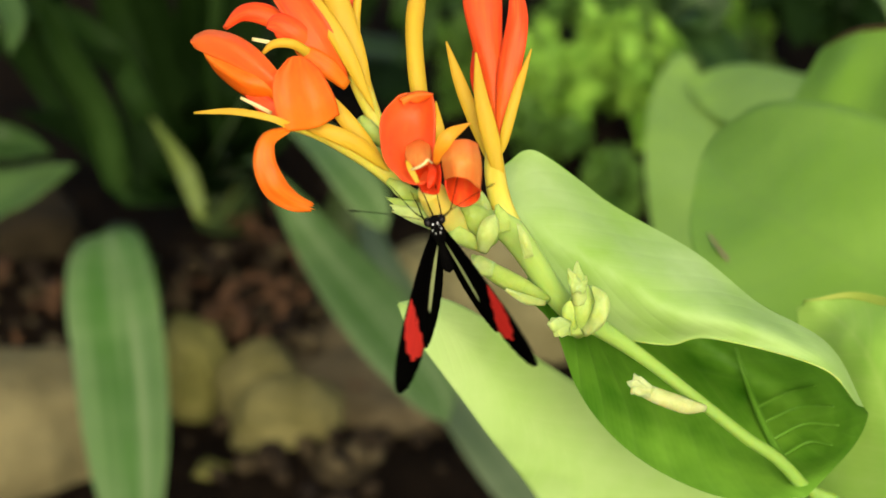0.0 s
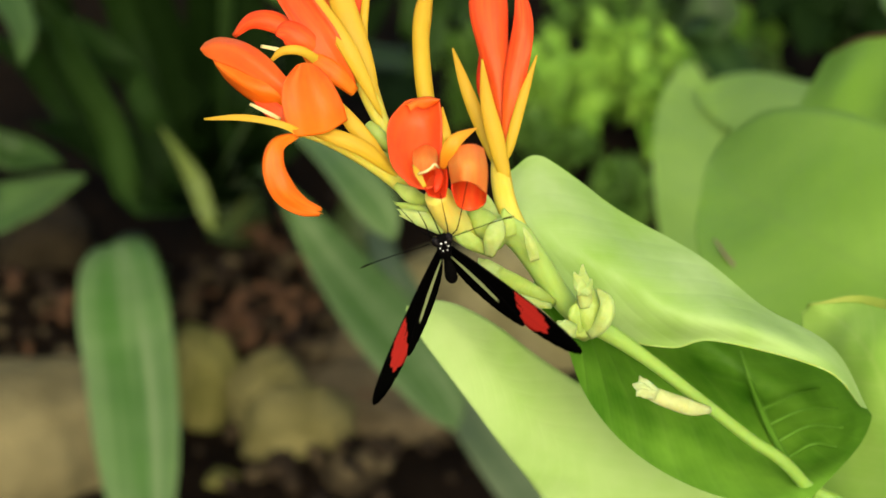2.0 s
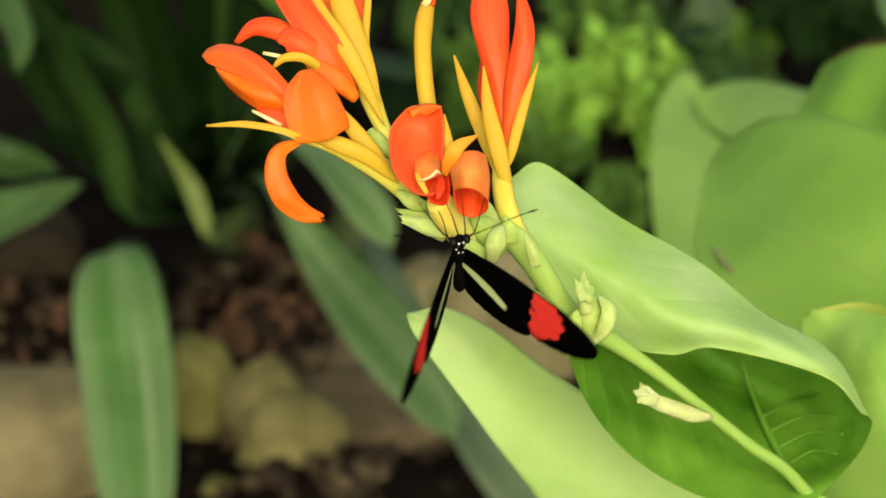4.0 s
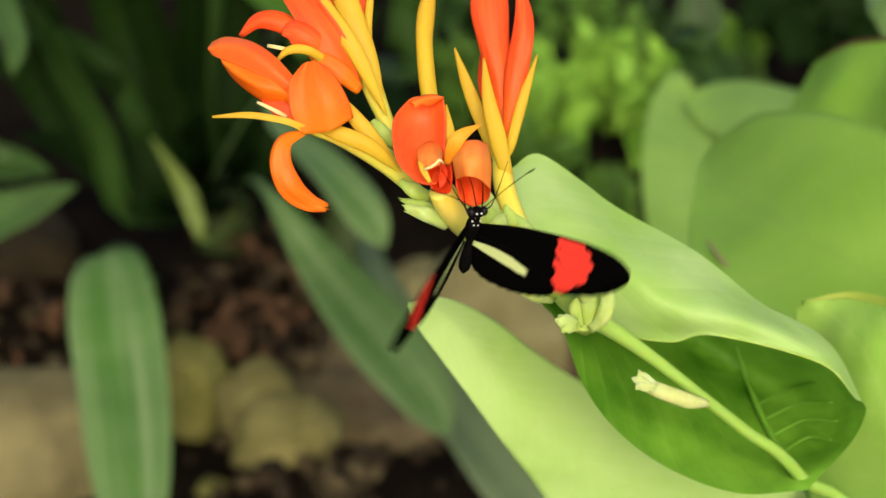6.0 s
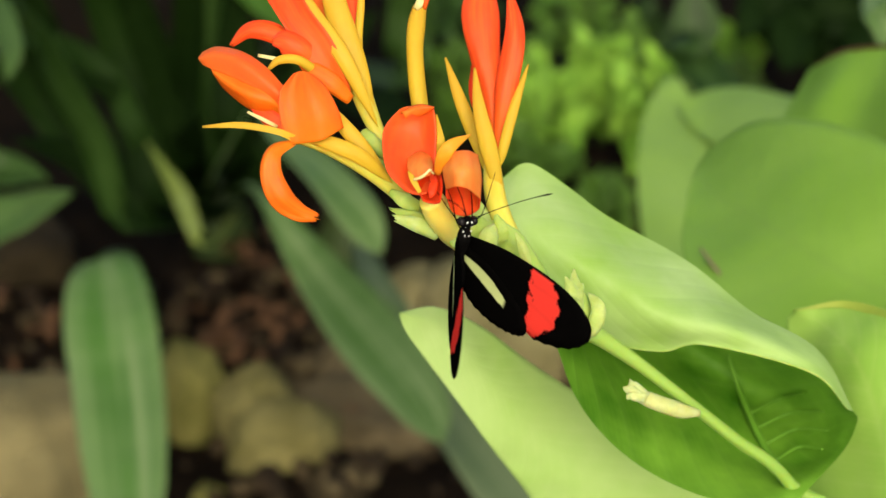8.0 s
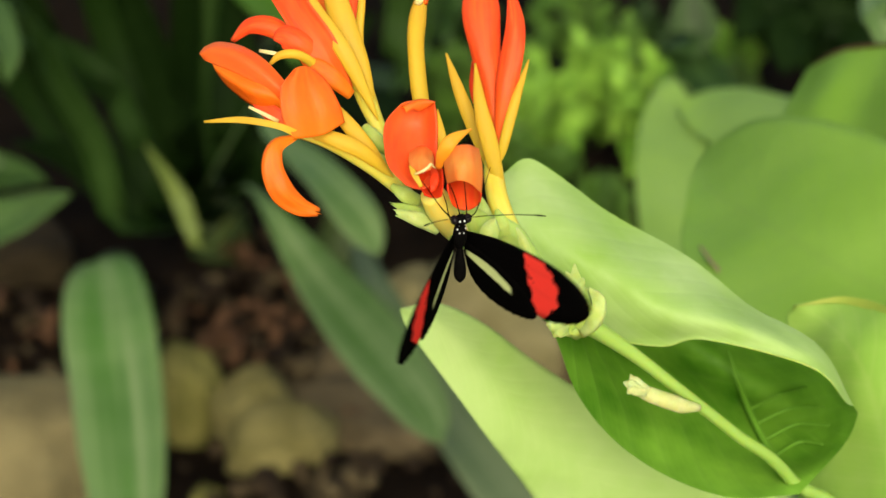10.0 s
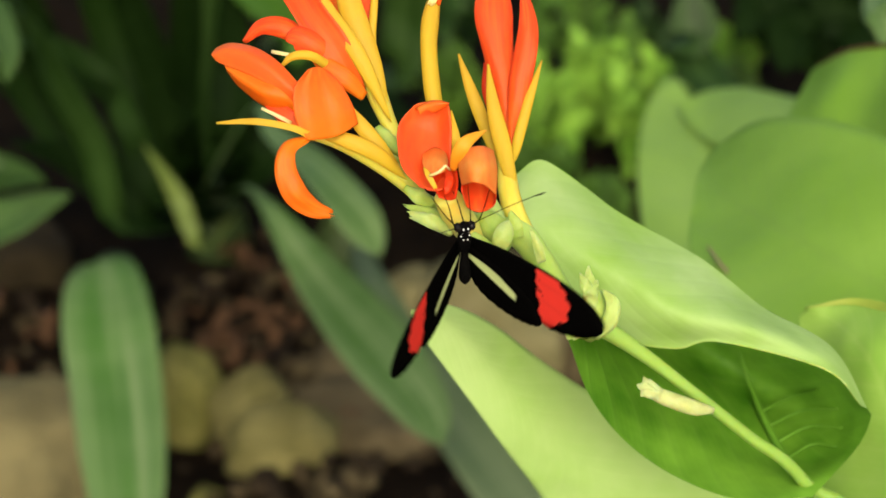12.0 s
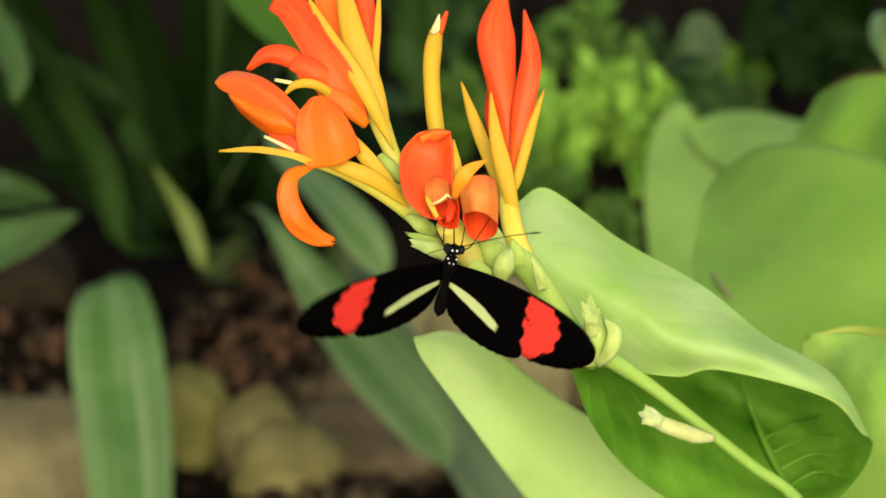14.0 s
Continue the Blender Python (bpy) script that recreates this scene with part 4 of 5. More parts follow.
on(tube_c, "petal", lofted((
    (B(-0.17, 0.87, 1.95), B(-0.14, 0.68, 2.05), B(-0.04, 0.47, 2.25)),
    (B(-0.02, 0.99, 1.70), B(0.02, 0.73, 1.80), B(0.08, 0.43, 2.20)),
    (B(0.14, 1.02, 1.80), B(0.18, 0.72, 1.95), B(0.18, 0.41, 2.30)),
    (B(0.29, 1.00, 2.05), B(0.31, 0.74, 2.20), B(0.27, 0.44, 2.40))), 18, 18, 0.3, 0.5, True), PETAL_DEEP, "deep red inner petal")
on(tube_c, "petal", blade([B(0.12, 1.02, 1.90), B(0.16, 0.84, 2.20), B(0.13, 0.64, 2.30), B(0.08, 0.52, 2.30)], (0.5, 0.9, 0.9, 0.3), None, -0.6, 8, 14, 0.4, 12.5), PETAL_DEEP)
rolled = on(tube_c, "petal", lofted((
    (B(0.36, 1.32, 2.20), B(0.33, 1.04, 2.40), B(0.39, 0.68, 2.40)),
    (B(0.55, 1.42, 2.50), B(0.56, 1.07, 2.85), B(0.59, 0.73, 2.85)),
    (B(0.81, 1.45, 2.50), B(0.84, 1.07, 2.85), B(0.84, 0.68, 2.80)),
    (B(1.03, 1.38, 2.20), B(1.10, 0.99, 2.40), B(1.08, 0.50, 2.40))), 26, 28, 0.3, 0.5, True), PETAL_PEACH, "rolled orange petal")
on(rolled, "inner_face", lofted((
    (B(1.03, 1.36, 2.18), B(1.10, 0.97, 2.38), B(1.08, 0.49, 2.38)),
    (B(1.02, 1.32, 1.80), B(1.09, 0.88, 1.90), B(1.04, 0.29, 2.00)),
    (B(0.81, 1.33, 1.50), B(0.83, 0.84, 1.60), B(0.79, 0.16, 1.80)),
    (B(0.58, 1.30, 1.60), B(0.56, 0.84, 1.70), B(0.52, 0.25, 1.90)),
    (B(0.41, 1.18, 1.90), B(0.39, 0.87, 2.10), B(0.39, 0.57, 2.20))), 26, 28, 0.3, 0.3, True), PETAL_RED, "red inner face of the rolled petal")
on(tube_c, "sepal", blade([B(0.32, 1.31, 1.30), B(0.27, 1.72, 1.40), B(0.21, 2.22, 1.20)], (1.41, 1.06, 0.18), None, -0.4, 8, 14, root=0.25), SEPAL)
on(tube_c, "stamen", blade([B(0.22, 0.98, 2.20), B(0.33, 1.29, 2.50), B(0.51, 1.54, 2.55), B(0.88, 1.76, 2.30)], (0.60, 1.40, 1.30, 0.15), None, -0.35, 8, 18), PETAL_AMBER)
on(tube_c, "stamen", blade([B(-0.11, 0.62, 2.50), B(-0.25, 0.88, 2.50), B(-0.34, 1.04, 2.40)], (0.40, 0.60, 0.15), None, 0.3, 6, 10), SEPAL)
on(tube_c, "style", tube([B(-0.23, 0.87, 2.60), B(-0.10, 0.91, 2.70), B(0.01, 0.98, 2.75), B(0.08, 1.05, 2.75), B(0.16, 0.98, 2.60)], (0.24, 0.31, 0.30, 0.28, 0.16), 6, 14), CREAM)

# closed bud
bud = on(canna, "flower_bud", tube([B(0.07, 1.65, 0.30), B(-0.14, 2.50, 0.20), B(-0.24, 3.55, 0.00), B(-0.21, 4.16, -0.20), B(-0.14, 4.57, -0.30)], (1.18, 1.88, 1.88, 2.00, 1.53), 12, 20, 0.9), SEPAL, "closed yellow bud with a withered pink tip")
on(bud, "bud_tip", blade([B(-0.07, 4.51, -0.20), B(0.00, 4.74, -0.10), B(0.09, 4.98, -0.20)], (0.82, 0.82, 0.47), None, -0.9, 6, 10, 0.5, 2.0), PETAL_RED, "pink bud tip")
on(bud, "bud_husk", blade([B(-0.21, 4.48, -0.10), B(-0.14, 4.63, 0.00), B(-0.08, 4.90, -0.10)], (0.82, 0.94, 0.24), None, -0.9, 6, 10, 0.6, 3.0), CREAM, "papery pale husk")

# tall flower, closed red petals between pointed sepals
tube_e = on(canna, "flower", tube([B(2.03, -0.66, -1.00), B(1.68, -0.08, -0.95), B(1.48, 0.50, -1.10), B(1.41, 1.17, -1.40), B(1.44, 1.86, -1.80)], (2.24, 2.36, 2.36, 2.00, 0.47), 12, 18, 0.9), TUBE_YELLOW, "tall half-closed red bloom with pointed yellow sepals")
on(tube_e, "petal", blade([B(1.54, 1.51, -1.60), B(1.45, 2.51, -1.60), B(1.27, 3.61, -1.60), B(1.16, 4.69, -1.80), B(1.29, 5.60, -2.20)], (1.06, 2.59, 3.53, 4.48, 1.65), None, -0.7, 10, 26, 0.8, 13.0), PETAL_RED)
on(tube_e, "petal", blade([B(1.52, 1.50, -1.50), B(1.70, 2.87, -1.30), B(1.90, 4.16, -1.40), B(1.77, 5.21, -1.80)], (0.82, 2.59, 2.36, 0.35), None, -0.7, 10, 24, 0.8, 14.0), PETAL_RED)
on(tube_e, "petal", blade([B(1.48, 1.74, -1.90), B(1.07, 2.75, -2.20), B(1.00, 3.50, -2.30)], (0.94, 1.41, 0.47), None, -0.6, 8, 16), PETAL_DEEP)
on(tube_e, "sepal", blade([B(1.42, 0.84, -1.50), B(0.96, 2.08, -1.70), B(0.66, 2.87, -1.80), B(0.40, 3.65, -2.00)], (0.59, 1.53, 1.30, 0.24), None, -0.5, 8, 20, root=0.25), SEPAL)
on(tube_e, "sepal", blade([B(1.65, 0.25, -1.20), B(1.35, 1.51, -1.00), B(1.13, 2.43, -1.00), B(1.02, 3.36, -1.20)], (0.59, 1.88, 1.53, 0.24), None, -0.5, 8, 20, root=0.25), SEPAL)
on(tube_e, "sepal", blade([B(1.56, 1.23, -1.30), B(1.67, 1.76, -1.20), B(1.92, 2.66, -1.30), B(2.19, 3.46, -1.50)], (0.71, 1.18, 1.06, 0.18), None, -0.5, 8, 18, root=0.25), SEPAL)

# bracts, young fruits and spent flowers on the stalk
on(canna, "bract", blade([B(0.25, -0.22, 0.80), B(-0.18, -0.01, 1.10), B(-0.63, 0.13, 1.00)], (1.41, 1.65, 0.82), None, -0.6, 8, 16, 0.5, 1.0, tip=3.0), BRACT_PALE)
on(canna, "bract", blade([B(0.14, -0.01, 0.70), B(-0.30, 0.17, 0.90), B(-0.72, 0.31, 0.70)], (1.18, 1.41, 0.35), None, -0.6, 8, 16, 0.4, 2.0, tip=2.0), BRACT_GREEN)
on(canna, "bract", blade([B(-0.14, 0.36, 0.80), B(-0.45, 0.49, 1.00), B(-0.74, 0.68, 0.90)], (1.18, 1.65, 0.71), None, -0.6, 8, 14), BRACT_GREEN)
on(canna, "young_fruit", tube([B(1.35, -0.53, -0.10), B(1.13, -0.20, 0.20), B(0.91, 0.04, 0.30), B(0.75, 0.15, 0.30)], (1.65, 2.83, 2.36, 0.94), 12, 14, 0.9, 0.12, 2.0), BRACT_GREEN, "plump green young fruit")
on(canna, "bract", blade([B(1.19, -0.69, 0.30), B(0.88, -0.52, 0.60), B(0.60, -0.34, 0.70), B(0.42, -0.17, 0.60)], (0.94, 1.65, 1.53, 0.59), None, -0.5, 8, 14, 0.5, 4.0, tip=2.0), BRACT_GREEN)
on(canna, "bract", blade([B(1.16, -0.76, 0.50), B(1.21, -0.47, 0.80), B(1.30, -0.22, 0.80), B(1.39, 0.01, 0.60)], (1.06, 2.00, 2.12, 1.41), None, -0.6, 10, 16, 0.4, 5.0, rounded=0.3), BRACT_PALE, "pale oval bract")
on(canna, "bract", blade([B(2.11, -0.87, -0.30), B(2.01, -0.51, -0.10), B(1.87, -0.18, -0.20)], (1.06, 1.06, 0.24), None, -0.5, 8, 14, 0.4, 6.0), BRACT_PALE)
on(canna, "bract", blade([B(1.28, -0.40, -0.90), B(1.17, 0.06, -0.80), B(1.07, 0.54, -0.90)], (1.88, 2.12, 1.06), None, -0.5, 8, 16, 0.4, 9.0, rounded=0.3), BRACT_PALE)
on(canna, "bract", blade([B(1.59, -0.37, -0.30), B(1.54, -0.06, -0.20), B(1.45, 0.20, -0.30)], (1.65, 1.65, 0.47), None, -0.6, 8, 14, 0.4, 7.0), BRACT_GREEN)
fruit = on(canna, "young_fruit", tube([B(2.54, -1.79, -1.40), B(2.14, -1.58, -0.90), B(1.65, -1.33, -0.60), B(1.21, -1.08, -0.40), B(1.00, -0.96, -0.40)], (0.94, 1.77, 2.00, 1.65, 0.82), 12, 18, 0.9, 0.1), BRACT_GREEN, "long green young fruit")
on(fruit, "bract", blade([B(2.49, -1.85, -1.00), B(2.08, -1.75, -0.50), B(1.64, -1.53, -0.30)], (0.59, 1.06, 0.35), None, -0.5, 6, 12, 0.4, 1.0), BRACT_PALE)
for k, far in enumerate((B(0.95, -0.82, -0.20), B(0.88, -1.03, -0.20), B(0.92, -1.17, -0.20))):
    on(fruit, "tip_lobe", blade([B(1.37, -1.12, -0.10), (Vector(B(1.18, -1.05, 0.00)) + far) / 2, far], (1.6, 1.3, 0.3), None, -0.5, 6, 10, 0.4, k * 1.7), BRACT_PALE)
capsule = on(canna, "seed_capsule", tube([B(3.21, -2.51, -1.60), B(3.25, -2.24, -1.20), B(3.28, -1.94, -1.00), B(3.26, -1.65, -1.00), B(3.20, -1.51, -1.10)], (1.41, 3.06, 3.65, 2.59, 1.18), 14, 18, 0.95, 0.14, 4.0), BRACT_GREEN, "round green seed capsule with a ragged crown")
on(capsule, "crown_tube", tube([B(3.20, -1.81, -0.80), B(3.14, -1.55, -0.70), B(3.12, -1.33, -0.70)], (1.77, 1.65, 1.41), 10, 10, 0.9, 0.1, 2.0), BRACT_PALE)
for k, far in enumerate((B(3.12, -0.96, -0.70), B(2.93, -1.11, -0.50), B(3.30, -1.26, -0.60))):
    root = Vector(B(3.12, -1.56, -0.40))
    on(capsule, "crown_tooth", blade([root, (root * 0.5 + far * 0.5) + OUT * 0.0008, far], (1.3, 1.3, 0.25), None, -0.5, 8, 12, 0.5, k * 1.3), BRACT_PALE)
on(capsule, "husk", blade([B(3.28, -2.47, -0.90), B(3.53, -2.16, -0.50), B(3.62, -1.77, -0.45), B(3.43, -1.45, -0.70)], (1.18, 1.77, 1.65, 1.06), None, -0.5, 8, 18, 0.6, 2.0, rounded=0.35), BRACT_PALE)
on(capsule, "husk", blade([B(3.08, -2.39, -0.80), B(2.94, -2.04, -0.60), B(2.97, -1.76, -0.60)], (0.94, 1.41, 0.94), None, -0.6, 8, 14, 0.5, 3.0, rounded=0.4), BRACT_GREEN)
spent = on(canna, "spent_flower", tube([B(3.36, -2.43, -1.40), B(3.09, -2.38, -1.00), B(2.81, -2.34, -0.80)], (1.53, 1.65, 1.18), 10, 12, 0.9, 0.15, 6.0), BRACT_GREEN, "withered cream flower stub")
for k, far in enumerate((B(2.58, -2.13, -0.50), B(2.50, -2.22, -0.40), B(2.65, -2.49, -0.50))):
    on(spent, "lobe", blade([B(2.97, -2.33, -0.60), (Vector(B(2.81, -2.30, -0.50)) + far) / 2 + OUT * 0.0006, far], (1.4, 1.4, 0.35), None, -0.4, 6, 12, 0.5, k), BRACT_PALE)
low = on(canna, "flower_bud", tube([B(6.09, -4.25, -3.10), B(5.60, -4.15, -2.80), B(5.08, -3.97, -2.70), B(4.65, -3.78, -2.70), B(4.48, -3.66, -2.70)], (0.82, 1.77, 1.88, 1.41, 1.06), 12, 20, 0.85, 0.12, 8.0), BRACT_CREAM, "spent cream bud with a frayed tip")
for k, far in enumerate((B(4.34, -3.63, -2.60), B(4.41, -3.87, -2.50), B(4.50, -3.46, -2.70))):
    on(low, "tip_lobe", blade([B(4.85, -3.84, -2.45), (Vector(B(4.64, -3.73, -2.40)) + far) / 2, far], (1.3, 1.2, 0.25), None, -0.5, 6, 12, 0.5, k * 2.0), BRACT_CREAM)


# the rolled leaf round the stalk, and the leaf below it
EDGE_NEAR = (B(2.25, -1.90, -3.40), B(2.82, -2.55, -3.60), B(3.36, -3.94, -3.60), B(4.21, -5.02, -3.60), B(5.42, -5.86, -3.70), B(6.93, -6.39, -3.90), B(8.54, -6.36, -4.20))
FLOOR_LINE = (B(2.18, -0.77, -4.60), B(3.42, -2.25, -5.30), B(4.68, -3.50, -5.90), B(6.20, -4.47, -6.20), B(7.69, -5.42, -6.10), B(8.91, -5.63, -5.80), B(9.74, -5.34, -5.00))
BACK_LINE = (B(1.91, 0.27, -4.40), B(3.34, -0.80, -6.20), B(5.12, -2.09, -7.60), B(7.17, -3.39, -8.20), B(8.63, -4.20, -7.60), B(9.50, -4.55, -6.30), B(9.96, -4.60, -4.50))
CREASE = (B(1.64, 1.04, -3.60), B(2.43, 1.38, -3.90), B(4.11, 0.22, -4.20), B(6.00, -0.87, -4.20), B(7.36, -1.96, -4.00), B(8.92, -2.88, -3.90), B(9.73, -4.28, -3.90))
FOLD = (B(1.65, 0.52, -3.20), B(2.07, 0.06, -2.90), B(3.54, -0.89, -2.60), B(5.19, -1.89, -2.40), B(6.83, -2.34, -2.50), B(8.75, -3.17, -3.20), B(9.65, -4.26, -3.70))
FOLD_EDGE = (B(1.69, 0.27, -2.90), B(2.16, -1.25, -2.80), B(3.77, -2.53, -3.20), B(5.20, -2.85, -3.00), B(6.16, -2.68, -2.60), B(8.57, -3.32, -2.90), B(9.50, -4.20, -3.40))
inner = on(canna, "rolled_leaf", lofted((EDGE_NEAR, FLOOR_LINE, BACK_LINE, CREASE), 44, 30, 0.4, 0.6), LEAF_INNER, "green upper side of the rolled leaf")
on(inner, "folded_half", lofted((CREASE, FOLD, FOLD_EDGE), 60, 24, 0.4, 1.9), LEAF_PALE, "pale underside of the folded leaf half")
on(inner, "midrib", tube((B(7.40, -3.24, -7.50), B(7.67, -4.02, -7.61), B(7.90, -4.85, -6.78), B(8.19, -5.57, -5.90), B(8.50, -6.09, -4.50)), (0.3, 0.6, 0.85, 1.0, 0.8), 10, 30), LEAF_MIDRIB, "pale green midrib")
for vein in (
    (B(7.87, -4.63, -6.96), B(8.68, -4.32, -7.44), B(9.09, -4.04, -6.16)),
    (B(8.00, -4.96, -6.70), B(8.81, -4.62, -6.82), B(9.53, -4.52, -6.14)),
    (B(8.14, -5.29, -6.22), B(8.90, -4.96, -6.38), B(9.53, -4.91, -5.62)),
    (B(8.30, -5.62, -5.76), B(8.91, -5.35, -6.02), B(9.36, -5.35, -5.49)),
):
    on(inner, "side_vein", tube(vein, (0.34, 0.32, 0.2), 8, 20), LEAF_MIDRIB)
on(inner, "leaf_margin", tube(FOLD_EDGE, (0.15, 0.15, 0.15, 0.15, 0.15, 0.16, 0.24, 0.12), 6, 70), BRACT_GREEN, "thin pale leaf margin")
BRIGHT_LEFT = (B(-0.70, -2.13, -5.20), B(-0.45, -2.68, -5.50), B(0.63, -4.20, -6.30), B(1.57, -5.56, -7.20), B(2.39, -6.70, -8.20), B(3.33, -8.23, -9.50))
BRIGHT_MID = (B(-0.66, -2.07, -5.10), B(0.17, -2.45, -5.60), B(1.45, -3.76, -6.50), B(2.72, -5.23, -7.40), B(4.40, -6.70, -8.40), B(6.60, -8.60, -9.60))
BRIGHT_RIGHT = (B(-0.60, -2.05, -5.20), B(0.21, -1.97, -5.80), B(1.33, -2.51, -6.60), B(2.87, -3.67, -7.40), B(5.60, -5.30, -8.20), B(9.60, -7.20, -9.00))
bright = on(canna, "leaf", lofted((BRIGHT_LEFT, BRIGHT_MID, BRIGHT_RIGHT), 44, 22, 0.5, 1.2, True), LEAF_BRIGHT, "flat pale green leaf below the bloom")
on(bright, "leaf_stalk", tube([BRIGHT_MID[-1], (BRIGHT_MID[-1] + Vector(CANNA_BASE) + Vector((-0.01, 0, 0.40))) / 2 + Vector((0, 0, 0.01)), Vector(CANNA_BASE) + Vector((-0.02, 0, 0.36))], (3.5, 4, 4.5), 8, 12), STEM_GREEN)



# ---- the butterfly ----
butterfly = new("butterfly")
butterfly.empty_display_size = 0.01
tagged(butterfly, "black butterfly with red bands and yellow bars feeding on the bloom", "butterfly")
BASE[butterfly] = Vector((0, 0, 0))


def cm(*points):
    return [Vector(p) * 0.01 for p in points]


def ball(centre, radius, stretch=(1, 1, 1), sub=2):
    bm = bmesh.new()
    bmesh.ops.create_icosphere(bm, subdivisions=sub, radius=radius * 0.01)
    for v in bm.verts:
        v.co = Vector((v.co.x * stretch[0], v.co.y * stretch[1], v.co.z * stretch[2])) + Vector(centre) * 0.01
    return finish(bm)


thorax = part("thorax", tube(cm((0, 0.40, 0.02), (0, 0.28, 0.03), (0, 0.1, 0.03), (0, -0.15, 0.04), (0, -0.26, 0.05)), (0.7, 1.2, 1.45, 1.2, 0.7), 14, 14, 1.0, 0.08), BODY_BLACK, butterfly)
part("abdomen", tube(cm((0, -0.12, 0.05), (0, -0.36, 0.09), (0, -0.66, 0.15), (0, -0.92, 0.20), (0, -1.06, 0.23)), (0.65, 0.75, 1.2, 1.2, 0.3), 14, 20, 1.0, 0.06), BODY_BLACK, butterfly)
head = part("head", ball((0, 0.50, 0.05), 0.135, (1.1, 0.95, 1.0)), BODY_BLACK, butterfly)
for sx in (-1, 1):
    part("eye", ball((sx * 0.135, 0.53, 0.05), 0.098, (0.85, 1, 1.1)), EYE_BLACK, head)
for x, y, z, r in ((-0.045, 0.56, 0.15, 0.022), (0.045, 0.56, 0.15, 0.022), (-0.06, 0.46, 0.15, 0.016), (0.06, 0.46, 0.15, 0.016), (-0.085, 0.33, 0.125, 0.018), (0.085, 0.33, 0.125, 0.018), (-0.04, 0.24, 0.15, 0.016), (0.045, 0.23, 0.15, 0.016)):
    part("white_dot", ball((x, y, z), r, (1, 1.3, 1), 1), DOT_WHITE, head)
ANTENNAE = {}
for sx in (-1, 1):
    antenna = ANTENNAE[sx] = part("antenna", tube(cm((sx * 0.05, 0.58, 0.08), (sx * 0.5, 0.80, 0.08), (sx * 1.0, 0.96, 0.02), (sx * 1.45, 1.06, -0.04)), (0.11, 0.09, 0.09, 0.10), 6, 16), BODY_BLACK, head)
    part("antenna_club", tube(cm((sx * 1.4, 1.05, -0.035), (sx * 1.55, 1.075, -0.05), (sx * 1.66, 1.09, -0.06)), (0.10, 0.19, 0.06), 6, 8), BODY_BLACK, antenna)
part("proboscis", tube(cm((0, 0.56, -0.02), (-0.03, 0.70, -0.15), (-0.06, 0.85, -0.30), (-0.12, 1.0, -0.50)), (0.15, 0.13, 0.11, 0.07), 6, 14), BODY_BLACK, head)
for path in (((-0.08, 0.36, -0.05), (-0.24, 0.56, -0.10), (-0.38, 0.72, -0.22), (-0.65, 1.05, -0.65)), ((-0.08, 0.28, -0.05), (-0.20, 0.5, -0.10), (-0.24, 0.75, -0.28), (-0.30, 0.93, -0.48)),
             ((0.08, 0.36, -0.05), (0.24, 0.50, -0.03), (0.38, 0.62, -0.12), (0.77, 1.1, -0.72)), ((0.08, 0.28, -0.05), (0.15, 0.5, -0.10), (0.17, 0.75, -0.28), (0.20, 1.05, -0.65))):
    part("leg", tube(cm(*path), (0.16, 0.14, 0.11, 0.06), 6, 16), BODY_BLACK, thorax)


def wing_half(name, outline, material, side, lift, parent):
    """A wing as a thin scaled sheet: the outline (centimetres, along the span and forward) smoothed, slightly arched."""
    ring = smooth_path([(x, y, 0) for x, y in outline] + [(*outline[0], 0)], 72)[:-1]
    cx, cy = 0.42 * max(p[0] for p in ring), sum(p[1] for p in ring) / len(ring)
    bm = bmesh.new()
    uv = bm.loops.layers.uv.new("UVMap")
    where, levels = {}, []

    def put(x, y, dz):
        z = 0.05 * math.sin(min(x / 3.4, 1) * 2.4) + lift + dz
        v = bm.verts.new((side * x * 0.01, y * 0.01, z * 0.01))
        where[v] = (x, y)
        return v

    for dz in (0.006, -0.006):
        rings = []
        for k in (1.0, 0.8, 0.55, 0.3):
            rings.append([put(cx + (p[0] - cx) * k, cy + (p[1] - cy) * k + (0.018 * math.sin(i * 2.1) if k == 1.0 and p[1] < -0.3 else 0), dz) for i, p in enumerate(ring)])
        rings.append(put(cx, cy, dz))
        levels.append(rings)
    n = len(ring)
    faces = []
    for f, rings in enumerate(levels):
        for a, b in zip(rings[:3], rings[1:4]):
            for i in range(n):
                q = (a[i], a[(i + 1) % n], b[(i + 1) % n], b[i])
                faces.append(q if f == 0 else q[::-1])
        for i in range(n):
            q = (rings[3][i], rings[3][(i + 1) % n], rings[4])
            faces.append(q if f == 0 else q[::-1])
    for i in range(n):
        a, b = levels[0][0], levels[1][0]
        faces.append((a[i], b[i], b[(i + 1) % n], a[(i + 1) % n]))
    for q in faces:
        face = bm.faces.new(q)
        for loop in face.loops:
            loop[uv].uv = where[loop.vert]
    bmesh.ops.recalc_face_normals(bm, faces=bm.faces)
    return part(name, finish(bm), material, parent)


FORE = ((0.0, 0.13), (0.8, 0.36), (1.6, 0.46), (2.3, 0.46), (2.85, 0.34), (3.18, 0.13), (3.29, -0.10), (3.24, -0.34), (2.95, -0.66), (2.5, -0.88), (2.05, -0.97), (1.6, -0.75), (0.9, -0.45), (0.0, -0.2))
HIND = ((0.0, -0.10), (0.7, -0.18), (1.4, -0.42), (1.85, -0.72), (1.96, -0.96), (1.82, -1.13), (1.45, -1.24), (1.0, -1.26), (0.5, -1.16), (0.16, -0.90), (0.0, -0.45))
WINGS = {}
